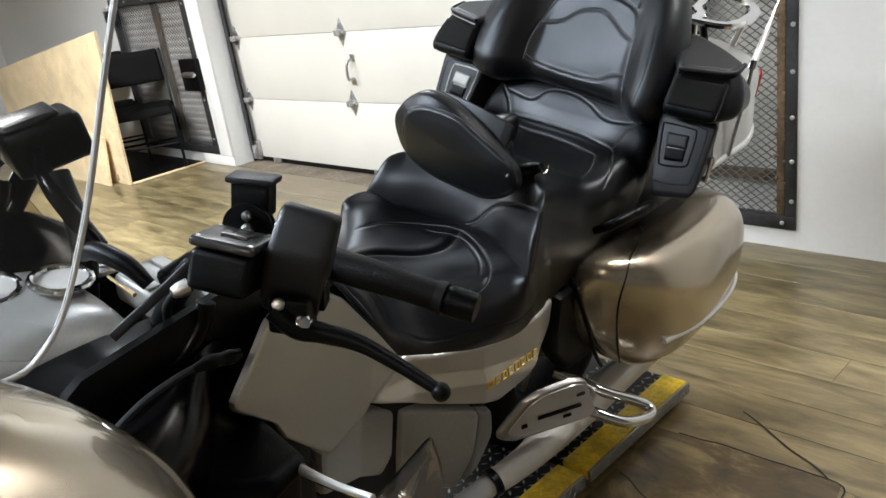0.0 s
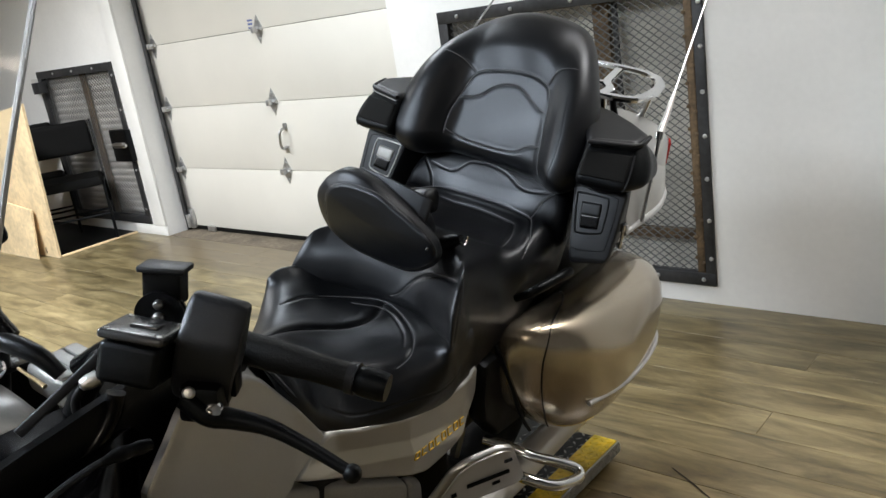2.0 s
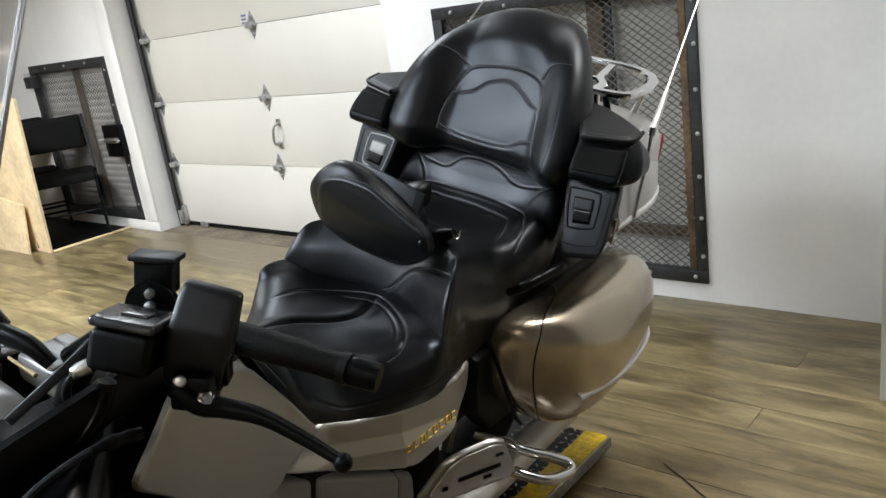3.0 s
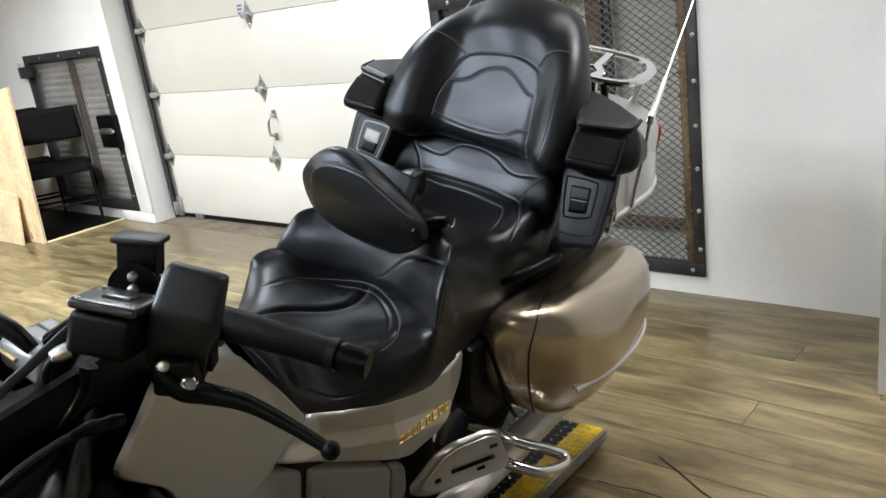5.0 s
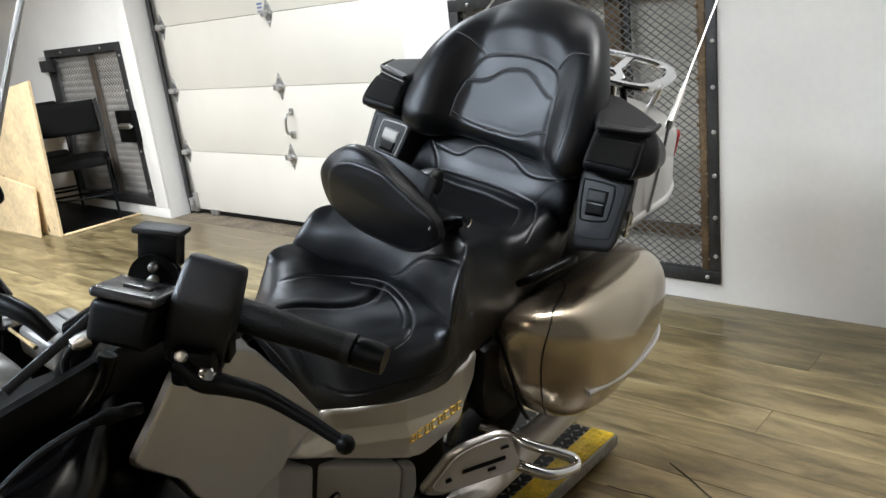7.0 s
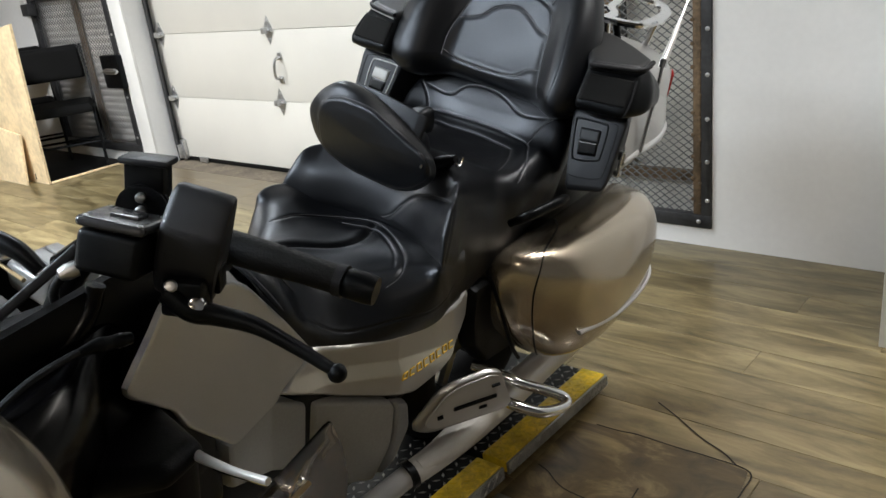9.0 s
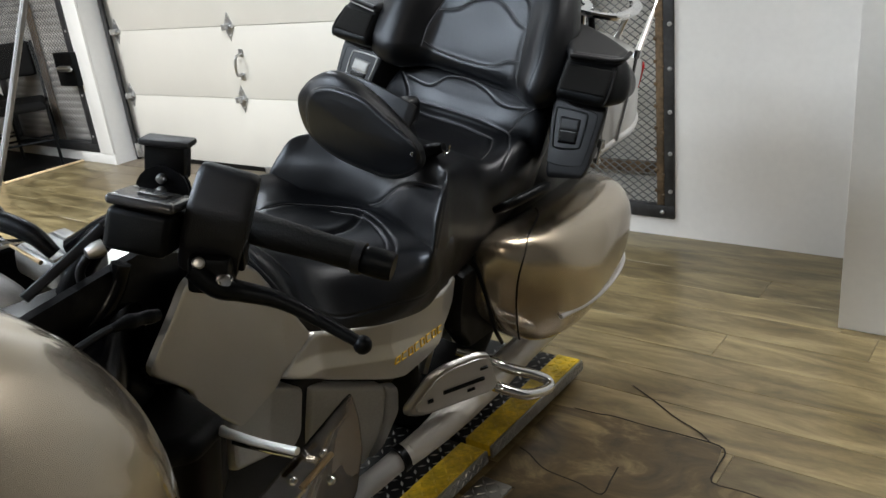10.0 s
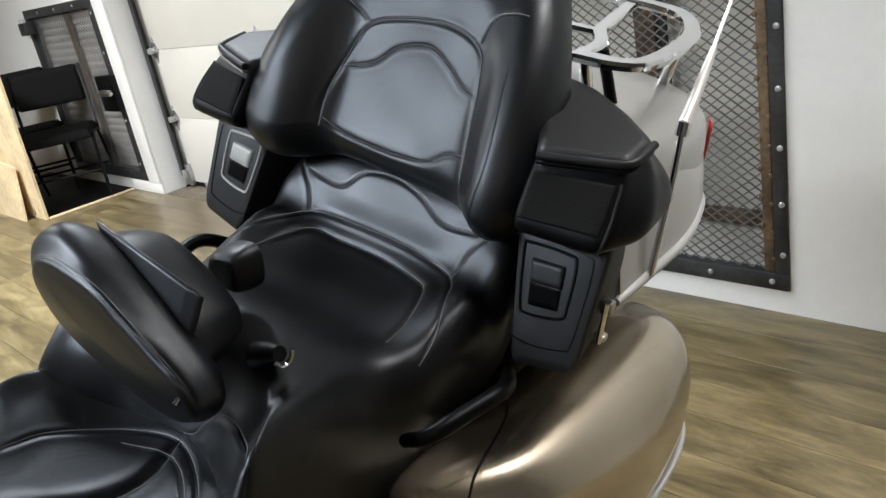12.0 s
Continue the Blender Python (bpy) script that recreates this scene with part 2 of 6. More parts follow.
def cushion(outline, place, thick, edge, seams=(), n=120, m=26, puff=None, smooth=True, mid=None, sharp=2.0):
    """A padded or domed panel: a closed outline in (u, v), a height that rounds off towards its edge,
    and place(u, v, h), which bends it into space."""
    o = spline(outline, n, True) if smooth else rounded(outline, n)
    c = np.array(mid) if mid is not None else o.mean(0)
    s = np.concatenate([[1.0], 1 - np.linspace(0, 1, m) ** 1.35 * 0.97 - 0.012])
    uv = np.concatenate([c + (o - c) * k for k in s] + [c[None]])
    loop = np.vstack([o, o[:1]])
    d = near(uv, loop)
    x = np.clip(d / edge, 0, 1)
    h = thick * (1 - (1 - x) ** sharp) ** (1 / sharp)
    h = h + seam_relief(uv, seams) * np.clip(d / edge, 0, 1)
    if puff is not None:
        h = h + np.array([puff(u, v) for u, v in uv]) * x
    bm = bmesh.new()
    vs = [bm.verts.new(tuple(place(u, v, k))) for (u, v), k in zip(uv, h)]
    for a in range(len(s) - 1):
        for i in range(n):
            j = (i + 1) % n
            bm.faces.new((vs[a * n + i], vs[a * n + j], vs[a * n + n + j], vs[a * n + n + i]))
    q = (len(s) - 1) * n
    for i in range(n):
        bm.faces.new((vs[q + i], vs[q + (i + 1) % n], vs[-1]))
    back = [bm.verts.new(tuple(place(*(c + (o[i] - c) * 0.97), -0.35 * thick))) for i in range(n)]
    for i in range(n):
        j = (i + 1) % n
        bm.faces.new((vs[j], vs[i], back[i], back[j]))
    bm.faces.new(back[::-1])
    bmesh.ops.recalc_face_normals(bm, faces=bm.faces)
    return bm


def rounded(outline, n, r=0.012):
    """A polygon with its corners rounded off, as n points."""
    p = np.array(outline, float)
    pts = []
    for i in range(len(p)):
        a, b, c = p[i - 1], p[i], p[(i + 1) % len(p)]
        e1, e2 = (a - b), (c - b)
        l1, l2 = np.linalg.norm(e1), np.linalg.norm(e2)
        k = min(r, l1 * 0.4, l2 * 0.4)
        q0, q2 = b + e1 / l1 * k, b + e2 / l2 * k
        for t in np.linspace(0, 1, 6):
            pts.append((1 - t) ** 2 * q0 + 2 * t * (1 - t) * b + t ** 2 * q2)
    pts = np.array(pts)
    loop = np.vstack([pts, pts[:1]])
    s = np.concatenate([[0], np.cumsum(np.linalg.norm(np.diff(loop, axis=0), axis=1))])
    at = np.linspace(0, s[-1], n + 1)[:-1]
    return np.stack([np.interp(at, s, loop[:, j]) for j in range(2)], 1)


def net(ctrl, nu, nv, seams=(), closed_v=False, cap=False, out=1.0, thick=0.0):
    """A free-form skin through a net of points, with seams pressed in along its normals."""
    rows = [spline(r, nv, closed_v) for r in ctrl]
    cols = np.array([spline([r[j] for r in rows], nu) for j in range(nv)])  # nv, nu, 3
    grid = cols.transpose(1, 0, 2)
    du = np.gradient(grid, axis=0)
    dv = np.gradient(grid, axis=1)
    nr = np.cross(du, dv)
    nr /= np.linalg.norm(nr, axis=2, keepdims=True) + 1e-12
    nr *= out
    if seams:
        flat, fn = grid.reshape(-1, 3), nr.reshape(-1, 3)
        laid = []
        for pts, w, depth in seams:  # drop each seam onto the skin
            line = []
            for p in spline(pts, 40):
                k = np.argmin(((flat - p) ** 2).sum(1))
                line.append(p - fn[k] * ((p - flat[k]) @ fn[k]))
            laid.append((line, w, depth))
        h = seam_relief(flat, laid).reshape(nu, nv)
        grid = grid + nr * h[..., None]
    bm = bmesh.new()
    vs = rings(bm, list(grid), cap=cap, closed=closed_v)
    if thick:
        inner = [[bm.verts.new(tuple(p)) for p in row] for row in grid - nr * thick]
        for i in range(nu - 1):
            for j in range(nv - 1):
                bm.faces.new((inner[i][j], inner[i + 1][j], inner[i + 1][j + 1], inner[i][j + 1]))
        rim = [(i, 0) for i in range(nu)] + [(nu - 1, j) for j in range(1, nv)] + [(i, nv - 1) for i in range(nu - 2, -1, -1)] + [(0, j) for j in range(nv - 2, 0, -1)]
        for (a, b), (c, d) in zip(rim, rim[1:] + rim[:1]):
            bm.faces.new((vs[a][b], vs[c][d], inner[c][d], inner[a][b]))
    bmesh.ops.recalc_face_normals(bm, faces=bm.faces)
    return bm


def bolt(bm, at, axis, r, h, seg=10):
    """A domed screw head."""
    q = Vector(axis).to_track_quat("Z", "Y").to_matrix().to_4x4()
    m = Matrix.Translation(at) @ q
    loops = [[m @ Vector((r * k * math.cos(w), r * k * math.sin(w), z)) for w in (2 * math.pi * i / seg for i in range(seg))] for k, z in ((1, 0), (1, h * 0.5), (0.7, h * 0.9), (0.2, h))]
    rings(bm, loops)
    return bm


# ---- the room ----
WALL_Y, DOOR_L, DOOR_R, DOOR_TOP = -0.18, -0.11, 2.46, 2.2
CAGE_L, CAGE_R, CAGE_B, CAGE_T = 2.78, 4.05, 0.08, 1.295
HATCH_L, HATCH_R = -1.54, -0.31
WEST, EAST, SOUTH = -4.6, 7.6, -7.2


def slab(name, lo, hi, material, kind="structure", label="", category="wall", bevel=0.0):
    return tagged(part(name, boxed(lo, hi, bevel), material), label, category, "", kind)


def wall_north():
    bm = bmesh.new()
    top = CEIL
    for lo, hi in (((WEST - 0.2, WALL_Y, 0), (HATCH_L, 0.12, top)), ((HATCH_L, WALL_Y, CAGE_T), (HATCH_R, 0.12, top)), ((HATCH_L, WALL_Y, 0), (HATCH_R, 0.12, CAGE_B)),
                   ((HATCH_R, WALL_Y, 0), (DOOR_L, 0.12, top)), ((DOOR_L, WALL_Y, DOOR_TOP), (DOOR_R, 0.12, top)), ((DOOR_R, WALL_Y, 0), (CAGE_L, 0.12, top)),
                   ((CAGE_L, WALL_Y, CAGE_T), (CAGE_R, 0.12, top)), ((CAGE_L, WALL_Y, 0), (CAGE_R, 0.12, CAGE_B)), ((CAGE_R, WALL_Y, 0), (EAST + 0.2, 0.12, top))):
        box(bm, lo, hi)
    return tagged(part("wall_north", bm, WALLWHITE), "white painted wall with a garage door and two steel hatches", "wall", "", "structure")


wall_north()
slab("wall_west", (WEST - 0.2, SOUTH, 0), (WEST, WALL_Y, CEIL), WALLWHITE, label="plain white painted side wall of the showroom")
slab("wall_south", (WEST - 0.2, SOUTH - 0.2, 0), (EAST + 0.2, SOUTH, CEIL), DARKWALL, label="plain unseen wall behind the walk, darkened to dim reflections")
slab("wall_east", (EAST, SOUTH, 0), (EAST + 0.2, WALL_Y, CEIL), DARKWALL, label="plain unseen end wall of the showroom, darkened to dim reflections")
slab("wall_pier", (4.80, -0.75, 0), (EAST, WALL_Y, CEIL), WALLWHITE, label="white painted wall pier standing out into the room", bevel=0.004)
tagged(part("ceiling", boxed((WEST - 0.2, SOUTH - 0.2, CEIL), (EAST + 0.2, 0.12, CEIL + 0.15)), CEILDARK), "flat unseen ceiling, darkened to dim reflections", "ceiling", "", "structure")


def garage_door():
    d = thing("garage_door", "closed white sectional garage door with galvanised hinges", "garage door", kind="structure")
    sec = 0.44
    for k in range(5):
        z0, z1 = 0.035 + k * sec + 0.0, 0.035 + (k + 1) * sec - 0.0025
        bm = boxed((DOOR_L + 0.02, 0.0, z0), (DOOR_R - 0.01, 0.045, z1), 0.0035, 2)
        part("door_panel", bm, DOORWHITE, d)
    part("bottom_seal", boxed((DOOR_L + 0.03, 0.004, 0.004), (DOOR_R - 0.02, 0.04, 0.034), 0.006), RUBBER, d, "black rubber bottom seal")
    part("side_seal", boxed((DOOR_L + 0.004, -0.03, 0.0), (DOOR_L + 0.03, -0.004, DOOR_TOP), 0.004), RUBBER, d, "black rubber side seal")
    part("side_seal", boxed((DOOR_R - 0.03, -0.03, 0.0), (DOOR_R - 0.004, -0.004, DOOR_TOP), 0.004), RUBBER, d, "black rubber side seal")
    # track at the left edge
    bm = bmesh.new()
    box(bm, (DOOR_L + 0.035, -0.05, 0.09), (DOOR_L + 0.075, -0.044, DOOR_TOP), 0.001)
    box(bm, (DOOR_L + 0.035, -0.05, 0.09), (DOOR_L + 0.04, -0.012, DOOR_TOP), 0.001)
    part("track", bm, DARKSTEEL, d, "dark steel door track")
    bm = bmesh.new()
    box(bm, (DOOR_L + 0.05, -0.03, 0.02), (DOOR_L + 0.11, -0.002, 0.16), 0.003)
    box(bm, (DOOR_L + 0.07, -0.06, 0.03), (DOOR_L + 0.09, -0.03, 0.13), 0.003)
    part("bottom_bracket", bm, GALV, d)
    for x in (0.2, 1.35):
        part("floor_bracket", boxed((x - 0.045, -0.02, 0.005), (x + 0.045, 0.0, 0.045), 0.004), GALV, d)
    for k in range(1, 5):
        for x in (-0.01, 1.2, 2.40):
            bm = bmesh.new()
            z = 0.032 + k * sec
            out = [(0, 0.085), (0.03, 0.03), (0.042, 0.0), (0.03, -0.03), (0, -0.085), (-0.03, -0.03), (-0.042, 0.0), (-0.03, 0.03)]
            rings(bm, [[(x + u, -y, z + v) for u, v in out] for y in (-0.002, 0.004)])
            tube(bm, [(x - 0.045, -0.012, z), (x + 0.045, -0.012, z)], 0.011, 10)
            box(bm, (x - 0.016, -0.05, z - 0.018), (x + 0.016, -0.003, z + 0.018), 0.004)
            for v in (0.055, -0.055):
                bolt(bm, (x, -0.004, z + v), (0, -1, 0), 0.008, 0.006)
            part("hinge", bm, GALV, d)
    bm = tubed([(1.268, -0.004, 0.748), (1.268, -0.045, 0.738), (1.26, -0.055, 0.69), (1.25, -0.045, 0.63), (1.247, -0.004, 0.62)], 0.009, 8, 24)
    box(bm, (1.25, -0.01, 0.733), (1.286, -0.001, 0.778), 0.004)
    box(bm, (1.23, -0.01, 0.59), (1.266, -0.001, 0.635), 0.004)
    part("lift_handle", bm, STEEL, d, "steel lift handle")
    for k, w in enumerate((0.05, 0.045, 0.05)):
        part("label_bar", boxed((1.105, -0.0012, 1.405 - 0.022 * k), (1.105 + w, -0.0002, 1.417 - 0.022 * k)), mat("label_blue", (0.12, 0.16, 0.35), 0.6), d, "faded blue label lines")


garage_door()


def expanded_mesh(x0, x1, z0, z1, y, pitch, rise, wire):
    """Expanded metal: rows of zigzag strands that meet in diamonds."""
    bm = bmesh.new()
    cols = int((x1 - x0) / (pitch / 2))
    rows = int((z1 - z0) / rise)
    verts, faces = [], []
    for r in range(rows):
        zc = z0 + (r + 0.5) * rise
        first = len(verts)
        for c in range(cols + 1):
            x = x0 + c * pitch / 2
            z = zc + (rise / 2 - wire * 0.2) * (1 if (c + r) % 2 else -1)
            for dy, dz in ((-0.5, -0.8), (0.5, -0.4), (0.5, 0.8), (-0.5, 0.4)):
                verts.append((x, y + dy * wire * 1.3, z + dz * wire))
        for c in range(cols):
            a = first + c * 4
            for k in range(4):
                faces.append((a + k, a + (k + 1) % 4, a + 4 + (k + 1) % 4, a + 4 + k))
    me = bpy.data.meshes.new("mesh_wire")
    me.from_pydata(verts, [], faces)
    bm.from_mesh(me)
    bpy.data.meshes.remove(me)
    return bm


def cage_window():
    c = thing("steel_cage_hatch", "dark steel framed hatch of expanded metal mesh set in the white wall", "hatch", kind="structure")
    w, y0, y1 = 0.055, WALL_Y - 0.012, WALL_Y + 0.03
    for lo, hi in (((CAGE_L, y0, CAGE_B), (CAGE_R, y1, CAGE_B + w)), ((CAGE_L, y0, CAGE_T - w), (CAGE_R, y1, CAGE_T)),
                   ((CAGE_L, y0, CAGE_B + w), (CAGE_L + w, y1, CAGE_T - w)), ((CAGE_R - w * 0.75, y0, CAGE_B + w), (CAGE_R, y1, CAGE_T - w))):
        part("frame_bar", boxed(lo, hi, 0.003), DARKSTEEL, c)
    x = CAGE_R - w * 0.75
    bm = boxed((x - 0.034, y0 + 0.004, CAGE_B + w), (x - 0.002, y1 + 0.01, CAGE_T - w), 0.003)
    part("rusty_angle", bm, RUST, c, "rusty brown steel angle with weld spots")
    z = CAGE_B + 0.1
    while z < CAGE_T - 0.08:
        part("weld", bolt(bmesh.new(), (x - 0.004, y0 + 0.005, z), (0, -1, 0), 0.008, 0.007, 8), RUST, c)
        part("weld", bolt(bmesh.new(), (x - 0.034, y0 + 0.005, z + 0.02), (0, -1, 0), 0.008, 0.007, 8), RUST, c)
        z += 0.088
    for z in (0.2, 0.36, 0.53, 0.7, 0.87, 1.04, 1.2):
        part("bolt", bolt(bmesh.new(), (CAGE_R - 0.014, y0, z), (0, -1, 0), 0.009, 0.008), GALV, c)
    for x in (2.9, 3.2, 3.5, 3.8, 4.0):
        part("bolt", bolt(bmesh.new(), (x, y0, CAGE_B + 0.028), (0, -1, 0), 0.009, 0.008), GALV, c)
        part("bolt", bolt(bmesh.new(), (x, y0, CAGE_T - 0.028), (0, -1, 0), 0.009, 0.008), GALV, c)
    tagged(part("mesh", expanded_mesh(CAGE_L + w, CAGE_R - w * 0.75 - 0.03, CAGE_B + w, CAGE_T - w, WALL_Y + 0.012, 0.042, 0.0155, 0.0032), WIRE, c), "expanded metal mesh")
    part("back_panel", boxed((CAGE_L, -0.05, CAGE_B), (CAGE_R, 0.0, CAGE_T)), CAGEBACK, c, "dull grey back panel")
    part("rusty_post", boxed((3.545, -0.11, 0.3), (3.62, -0.07, CAGE_T), 0.004), RUST, c, "rusty brown post behind the mesh")
    part("dark_bar", boxed((3.635, -0.11, 0.3), (3.655, -0.09, CAGE_T), 0.003), DARKSTEEL, c)
    part("rusty_rail", boxed((CAGE_L, -0.11, 0.245), (CAGE_R, -0.075, 0.29), 0.004), RUST, c, "rusty rail behind the mesh")


cage_window()


def hatch_door():
    c = thing("steel_hatch_door", "grey steel hatch door with mesh over ribbed metal and a black lock box", "hatch door", kind="structure")
    w, y0, y1 = 0.06, WALL_Y - 0.012, WALL_Y + 0.03
    l, r, b, t = HATCH_L, HATCH_R, CAGE_B, CAGE_T
    for lo, hi in (((l, y0, b), (r, y1, b + w)), ((l, y0, t - w), (r, y1, t)), ((l, y0, b + w), (l + w, y1, t - w)), ((r - w, y0, b + w), (r, y1, t - w))):
        part("frame_bar", boxed(lo, hi, 0.003), DARKSTEEL, c)
    bm = bmesh.new()
    k = 0
    z = b + w
    prof = []
    while z < t - w:
        prof += [(z, 0.0), (z + 0.012, -0.012), (z + 0.03, -0.012), (z + 0.042, 0.0)]
        z += 0.05
    rings(bm, [[(x, -0.11 + y, z) for z, y in prof] for x in (l + 0.02, r - 0.02)], cap=False, closed=False)
    part("ribbed_sheet", bm, RIBBED, c, "ribbed bare metal sheet", angle=25)
    part("mesh", expanded_mesh(l + w, r - w, b + w, t - w, WALL_Y + 0.012, 0.042, 0.0155, 0.0022), WIRE, c)
    part("post", boxed((l + 0.62, -0.145, b), (l + 0.7, -0.128, t), 0.004), RUST, c, "rusty brown post")
    lock = part("lock_box", boxed((-0.5, y0 - 0.05, 0.575), (-0.262, y0, 0.81), 0.006), BLACK, c, "black lock box")
    bm = boxed((-0.43, y0 - 0.075, 0.68), (-0.29, y0 - 0.05, 0.72), 0.005)
    tube(bm, [(-0.46, y0 - 0.068, 0.70), (-0.26, y0 - 0.068, 0.70)], 0.011, 8)
    part("bolt_bar", bm, STEEL, lock, "bright steel bolt")
    latch = part("corner_bracket", boxed((l + 0.02, y0 - 0.07, t - 0.17), (l + 0.14, y0, t - 0.08), 0.008), DARKSTEEL, c, "dark steel corner bracket")
    part("bracket_plate", boxed((l - 0.06, y0 - 0.03, t - 0.16), (l + 0.02, y0 - 0.005, t - 0.05), 0.004), RIBBED, latch)
    for x in (l + 0.3, l + 0.62, l + 0.95):
        part("bolt", bolt(bmesh.new(), (x, y0, t - 0.03), (0, -1, 0), 0.009, 0.008), GALV, c)
    for z in (0.2, 0.5, 0.95, 1.2):
        part("bolt", bolt(bmesh.new(), (r - 0.02, y0, z), (0, -1, 0), 0.009, 0.008), GALV, c)


hatch_door()
tagged(part("door_sill", boxed((DOOR_L, WALL_Y, -0.004), (DOOR_R, 0.1, 0.001)), mat("dusty_concrete", (0.13, 0.105, 0.075), 0.85, grain=0.3, grain_size=40, stain=0.35, stain_size=6)), "dusty brown concrete sill under the garage door", "sill", "", "structure")
tagged(part("baseboard", boxed((HATCH_R - 0.25, WALL_Y - 0.012, 0), (DOOR_L, WALL_Y - 0.001, 0.075), 0.003), TRIMWHITE), "white painted skirting board", "baseboard", "", "structure")
tagged(part("trim", boxed((HATCH_R + 0.045, WALL_Y - 0.018, 0.076), (DOOR_L, WALL_Y - 0.001, DOOR_TOP), 0.003), TRIMWHITE), "white painted door casing", "trim", "", "structure")


def ceiling_fixture(x, y, w, d, warm):
    c = thing("ceiling_light", "unseen ceiling light with a lit white diffuser", "ceiling light", group="ceiling lights")
    part("housing", boxed((x - w / 2 - 0.02, y - d / 2 - 0.02, CEIL - 0.07), (x + w / 2 + 0.02, y + d / 2 + 0.02, CEIL - 0.001), 0.008), TRIMWHITE, c)
    part("diffuser", boxed((x - w / 2, y - d / 2, CEIL - 0.082), (x + w / 2, y + d / 2, CEIL - 0.071), 0.004), WARMGLOW if warm else LAMPGLOW, c)


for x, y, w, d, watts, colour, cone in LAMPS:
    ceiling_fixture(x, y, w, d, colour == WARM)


def chair():
    c = thing("stacking_chair", "black fabric stacking chair with a black steel frame against the hatch", "chair", pose(-0.86, -0.47, 0.0125, 0, 0, 62))
    # faces south; x across
    part("seat", cushion([(-0.24, -0.24), (0.24, -0.24), (0.24, 0.2), (-0.24, 0.2)], lambda u, v, h: (u, v, 0.44 + h - 0.1 * (v + 0.02) ** 2), 0.05, 0.03, smooth=False, n=60, m=8), FABRIC, c, "padded black seat")
    part("backrest", cushion([(-0.23, 0.63), (0.23, 0.63), (0.23, 0.88), (-0.23, 0.88)], lambda u, v, h: (u, 0.2 + (v - 0.6) * 0.18 - h + 0.25 * u * u, v), 0.04, 0.025, smooth=False, n=60, m=8), FABRIC, c, "padded black backrest")
    for s in (-1, 1):
        part("side_frame", tubed([(s * 0.245, -0.27, 0.012), (s * 0.245, -0.24, 0.2), (s * 0.245, -0.2, 0.425), (s * 0.245, 0.02, 0.43), (s * 0.245, 0.19, 0.445), (s * 0.245, 0.235, 0.66), (s * 0.24, 0.27, 0.88)], 0.011, 8, 40), BLACK, c)
        part("rear_leg", tubed([(s * 0.245, 0.1, 0.43), (s * 0.25, 0.2, 0.2), (s * 0.25, 0.29, 0.0)], 0.011, 8, 16), BLACK, c)
    part("stretcher", tubed([(-0.245, -0.24, 0.2), (0.245, -0.24, 0.2)], 0.009, 8, 4), BLACK, c)
    part("stretcher", tubed([(-0.25, 0.22, 0.16), (0.25, 0.22, 0.16)], 0.009, 8, 4), BLACK, c)
    return c


first_chair = chair()
copy_thing(first_chair, pose(-1.42, -0.5, 0.0125, 0, 0, 66))


def plywood():
    a = thing("plywood_sheet", "pale plywood sheet leaning upright in front of the chairs", "plywood")
    bm = bmesh.new()
    prof = [(-0.56, 0.0), (-0.44, 1.113), (-2.9, 0.85), (-2.9, 0.0)]
    rings(bm, [[(x, -0.82 + 0.0 * z + dy, z) for x, z in prof] for dy in (0.0, 0.018)])
    bmesh.ops.recalc_face_normals(bm, faces=bm.faces)
    part("sheet", bm, PLY, a)
    b = thing("plywood_offcut", "small pale plywood offcut propped against the sheet", "plywood")
    bm = bmesh.new()
    prof = [(-0.735, 0.0), (-0.72, 0.36), (-2.2, 0.5), (-2.2, 0.0)]
    rings(bm, [[(x, -0.9 + 0.12 * z + dy, z) for x, z in prof] for dy in (0.0, 0.015)])
    bmesh.ops.recalc_face_normals(bm, faces=bm.faces)
    part("board", bm, PLY, b)


plywood()
tagged(part("floor_mat", boxed((-2.2, -0.8, 0.001), (-0.56, WALL_Y - 0.02, 0.012), 0.003), RUBBER), "dark rubber mat under the chairs", "mat")
tagged(part("threshold_strip", boxed((-0.56, -0.8, 0.001), (-0.535, WALL_Y - 0.02, 0.016), 0.004), PLY), "worn wooden edging strip along the mat", "strip")

# ---- the motorcycle: x forward, y to its left, z up along its own leaning axis ----
FWD, LEFT, UPW = Vector((0.0988, -0.9951, 0.0)), Vector((0.96515, 0.09582, -0.24352)), Vector((0.24233, 0.02406, 0.9699))
STAND = Matrix(((FWD.x, LEFT.x, UPW.x, 3.9003), (FWD.y, LEFT.y, UPW.y, -1.7227), (FWD.z, LEFT.z, UPW.z, 0.0), (0, 0, 0, 1)))
bike = thing("touring_motorcycle", "large champagne touring motorcycle leaning on its stand", "motorcycle", STAND)


def rows_sym(stations):
    """Rows of a symmetric skin from (x, [(y, z), ...] from the middle outwards)."""
    out = []
    for x, half in stations:
        right = [(x + (p[2] if len(p) > 2 else 0), -p[0], p[1]) for p in half[::-1]]
        left = [(x + (p[2] if len(p) > 2 else 0), p[0], p[1]) for p in half[1:]]
        out.append(right + left)
    return out


def oval(x, cy, cz, ry, rz, power=2.0, n=28):
    out = []
    for k in range(n):
        w = 2 * math.pi * k / n
        c, s = math.cos(w), math.sin(w)
        out.append((x, cy + ry * abs(c) ** (2 / power) * (1 if c > 0 else -1), cz + rz * abs(s) ** (2 / power) * (1 if s > 0 else -1)))
    return out


def loft(stations, n, nv=40, power=2.0, seams=()):
    return net([oval(*s, power) for s in stations], n, nv, seams, closed_v=True, cap=True)


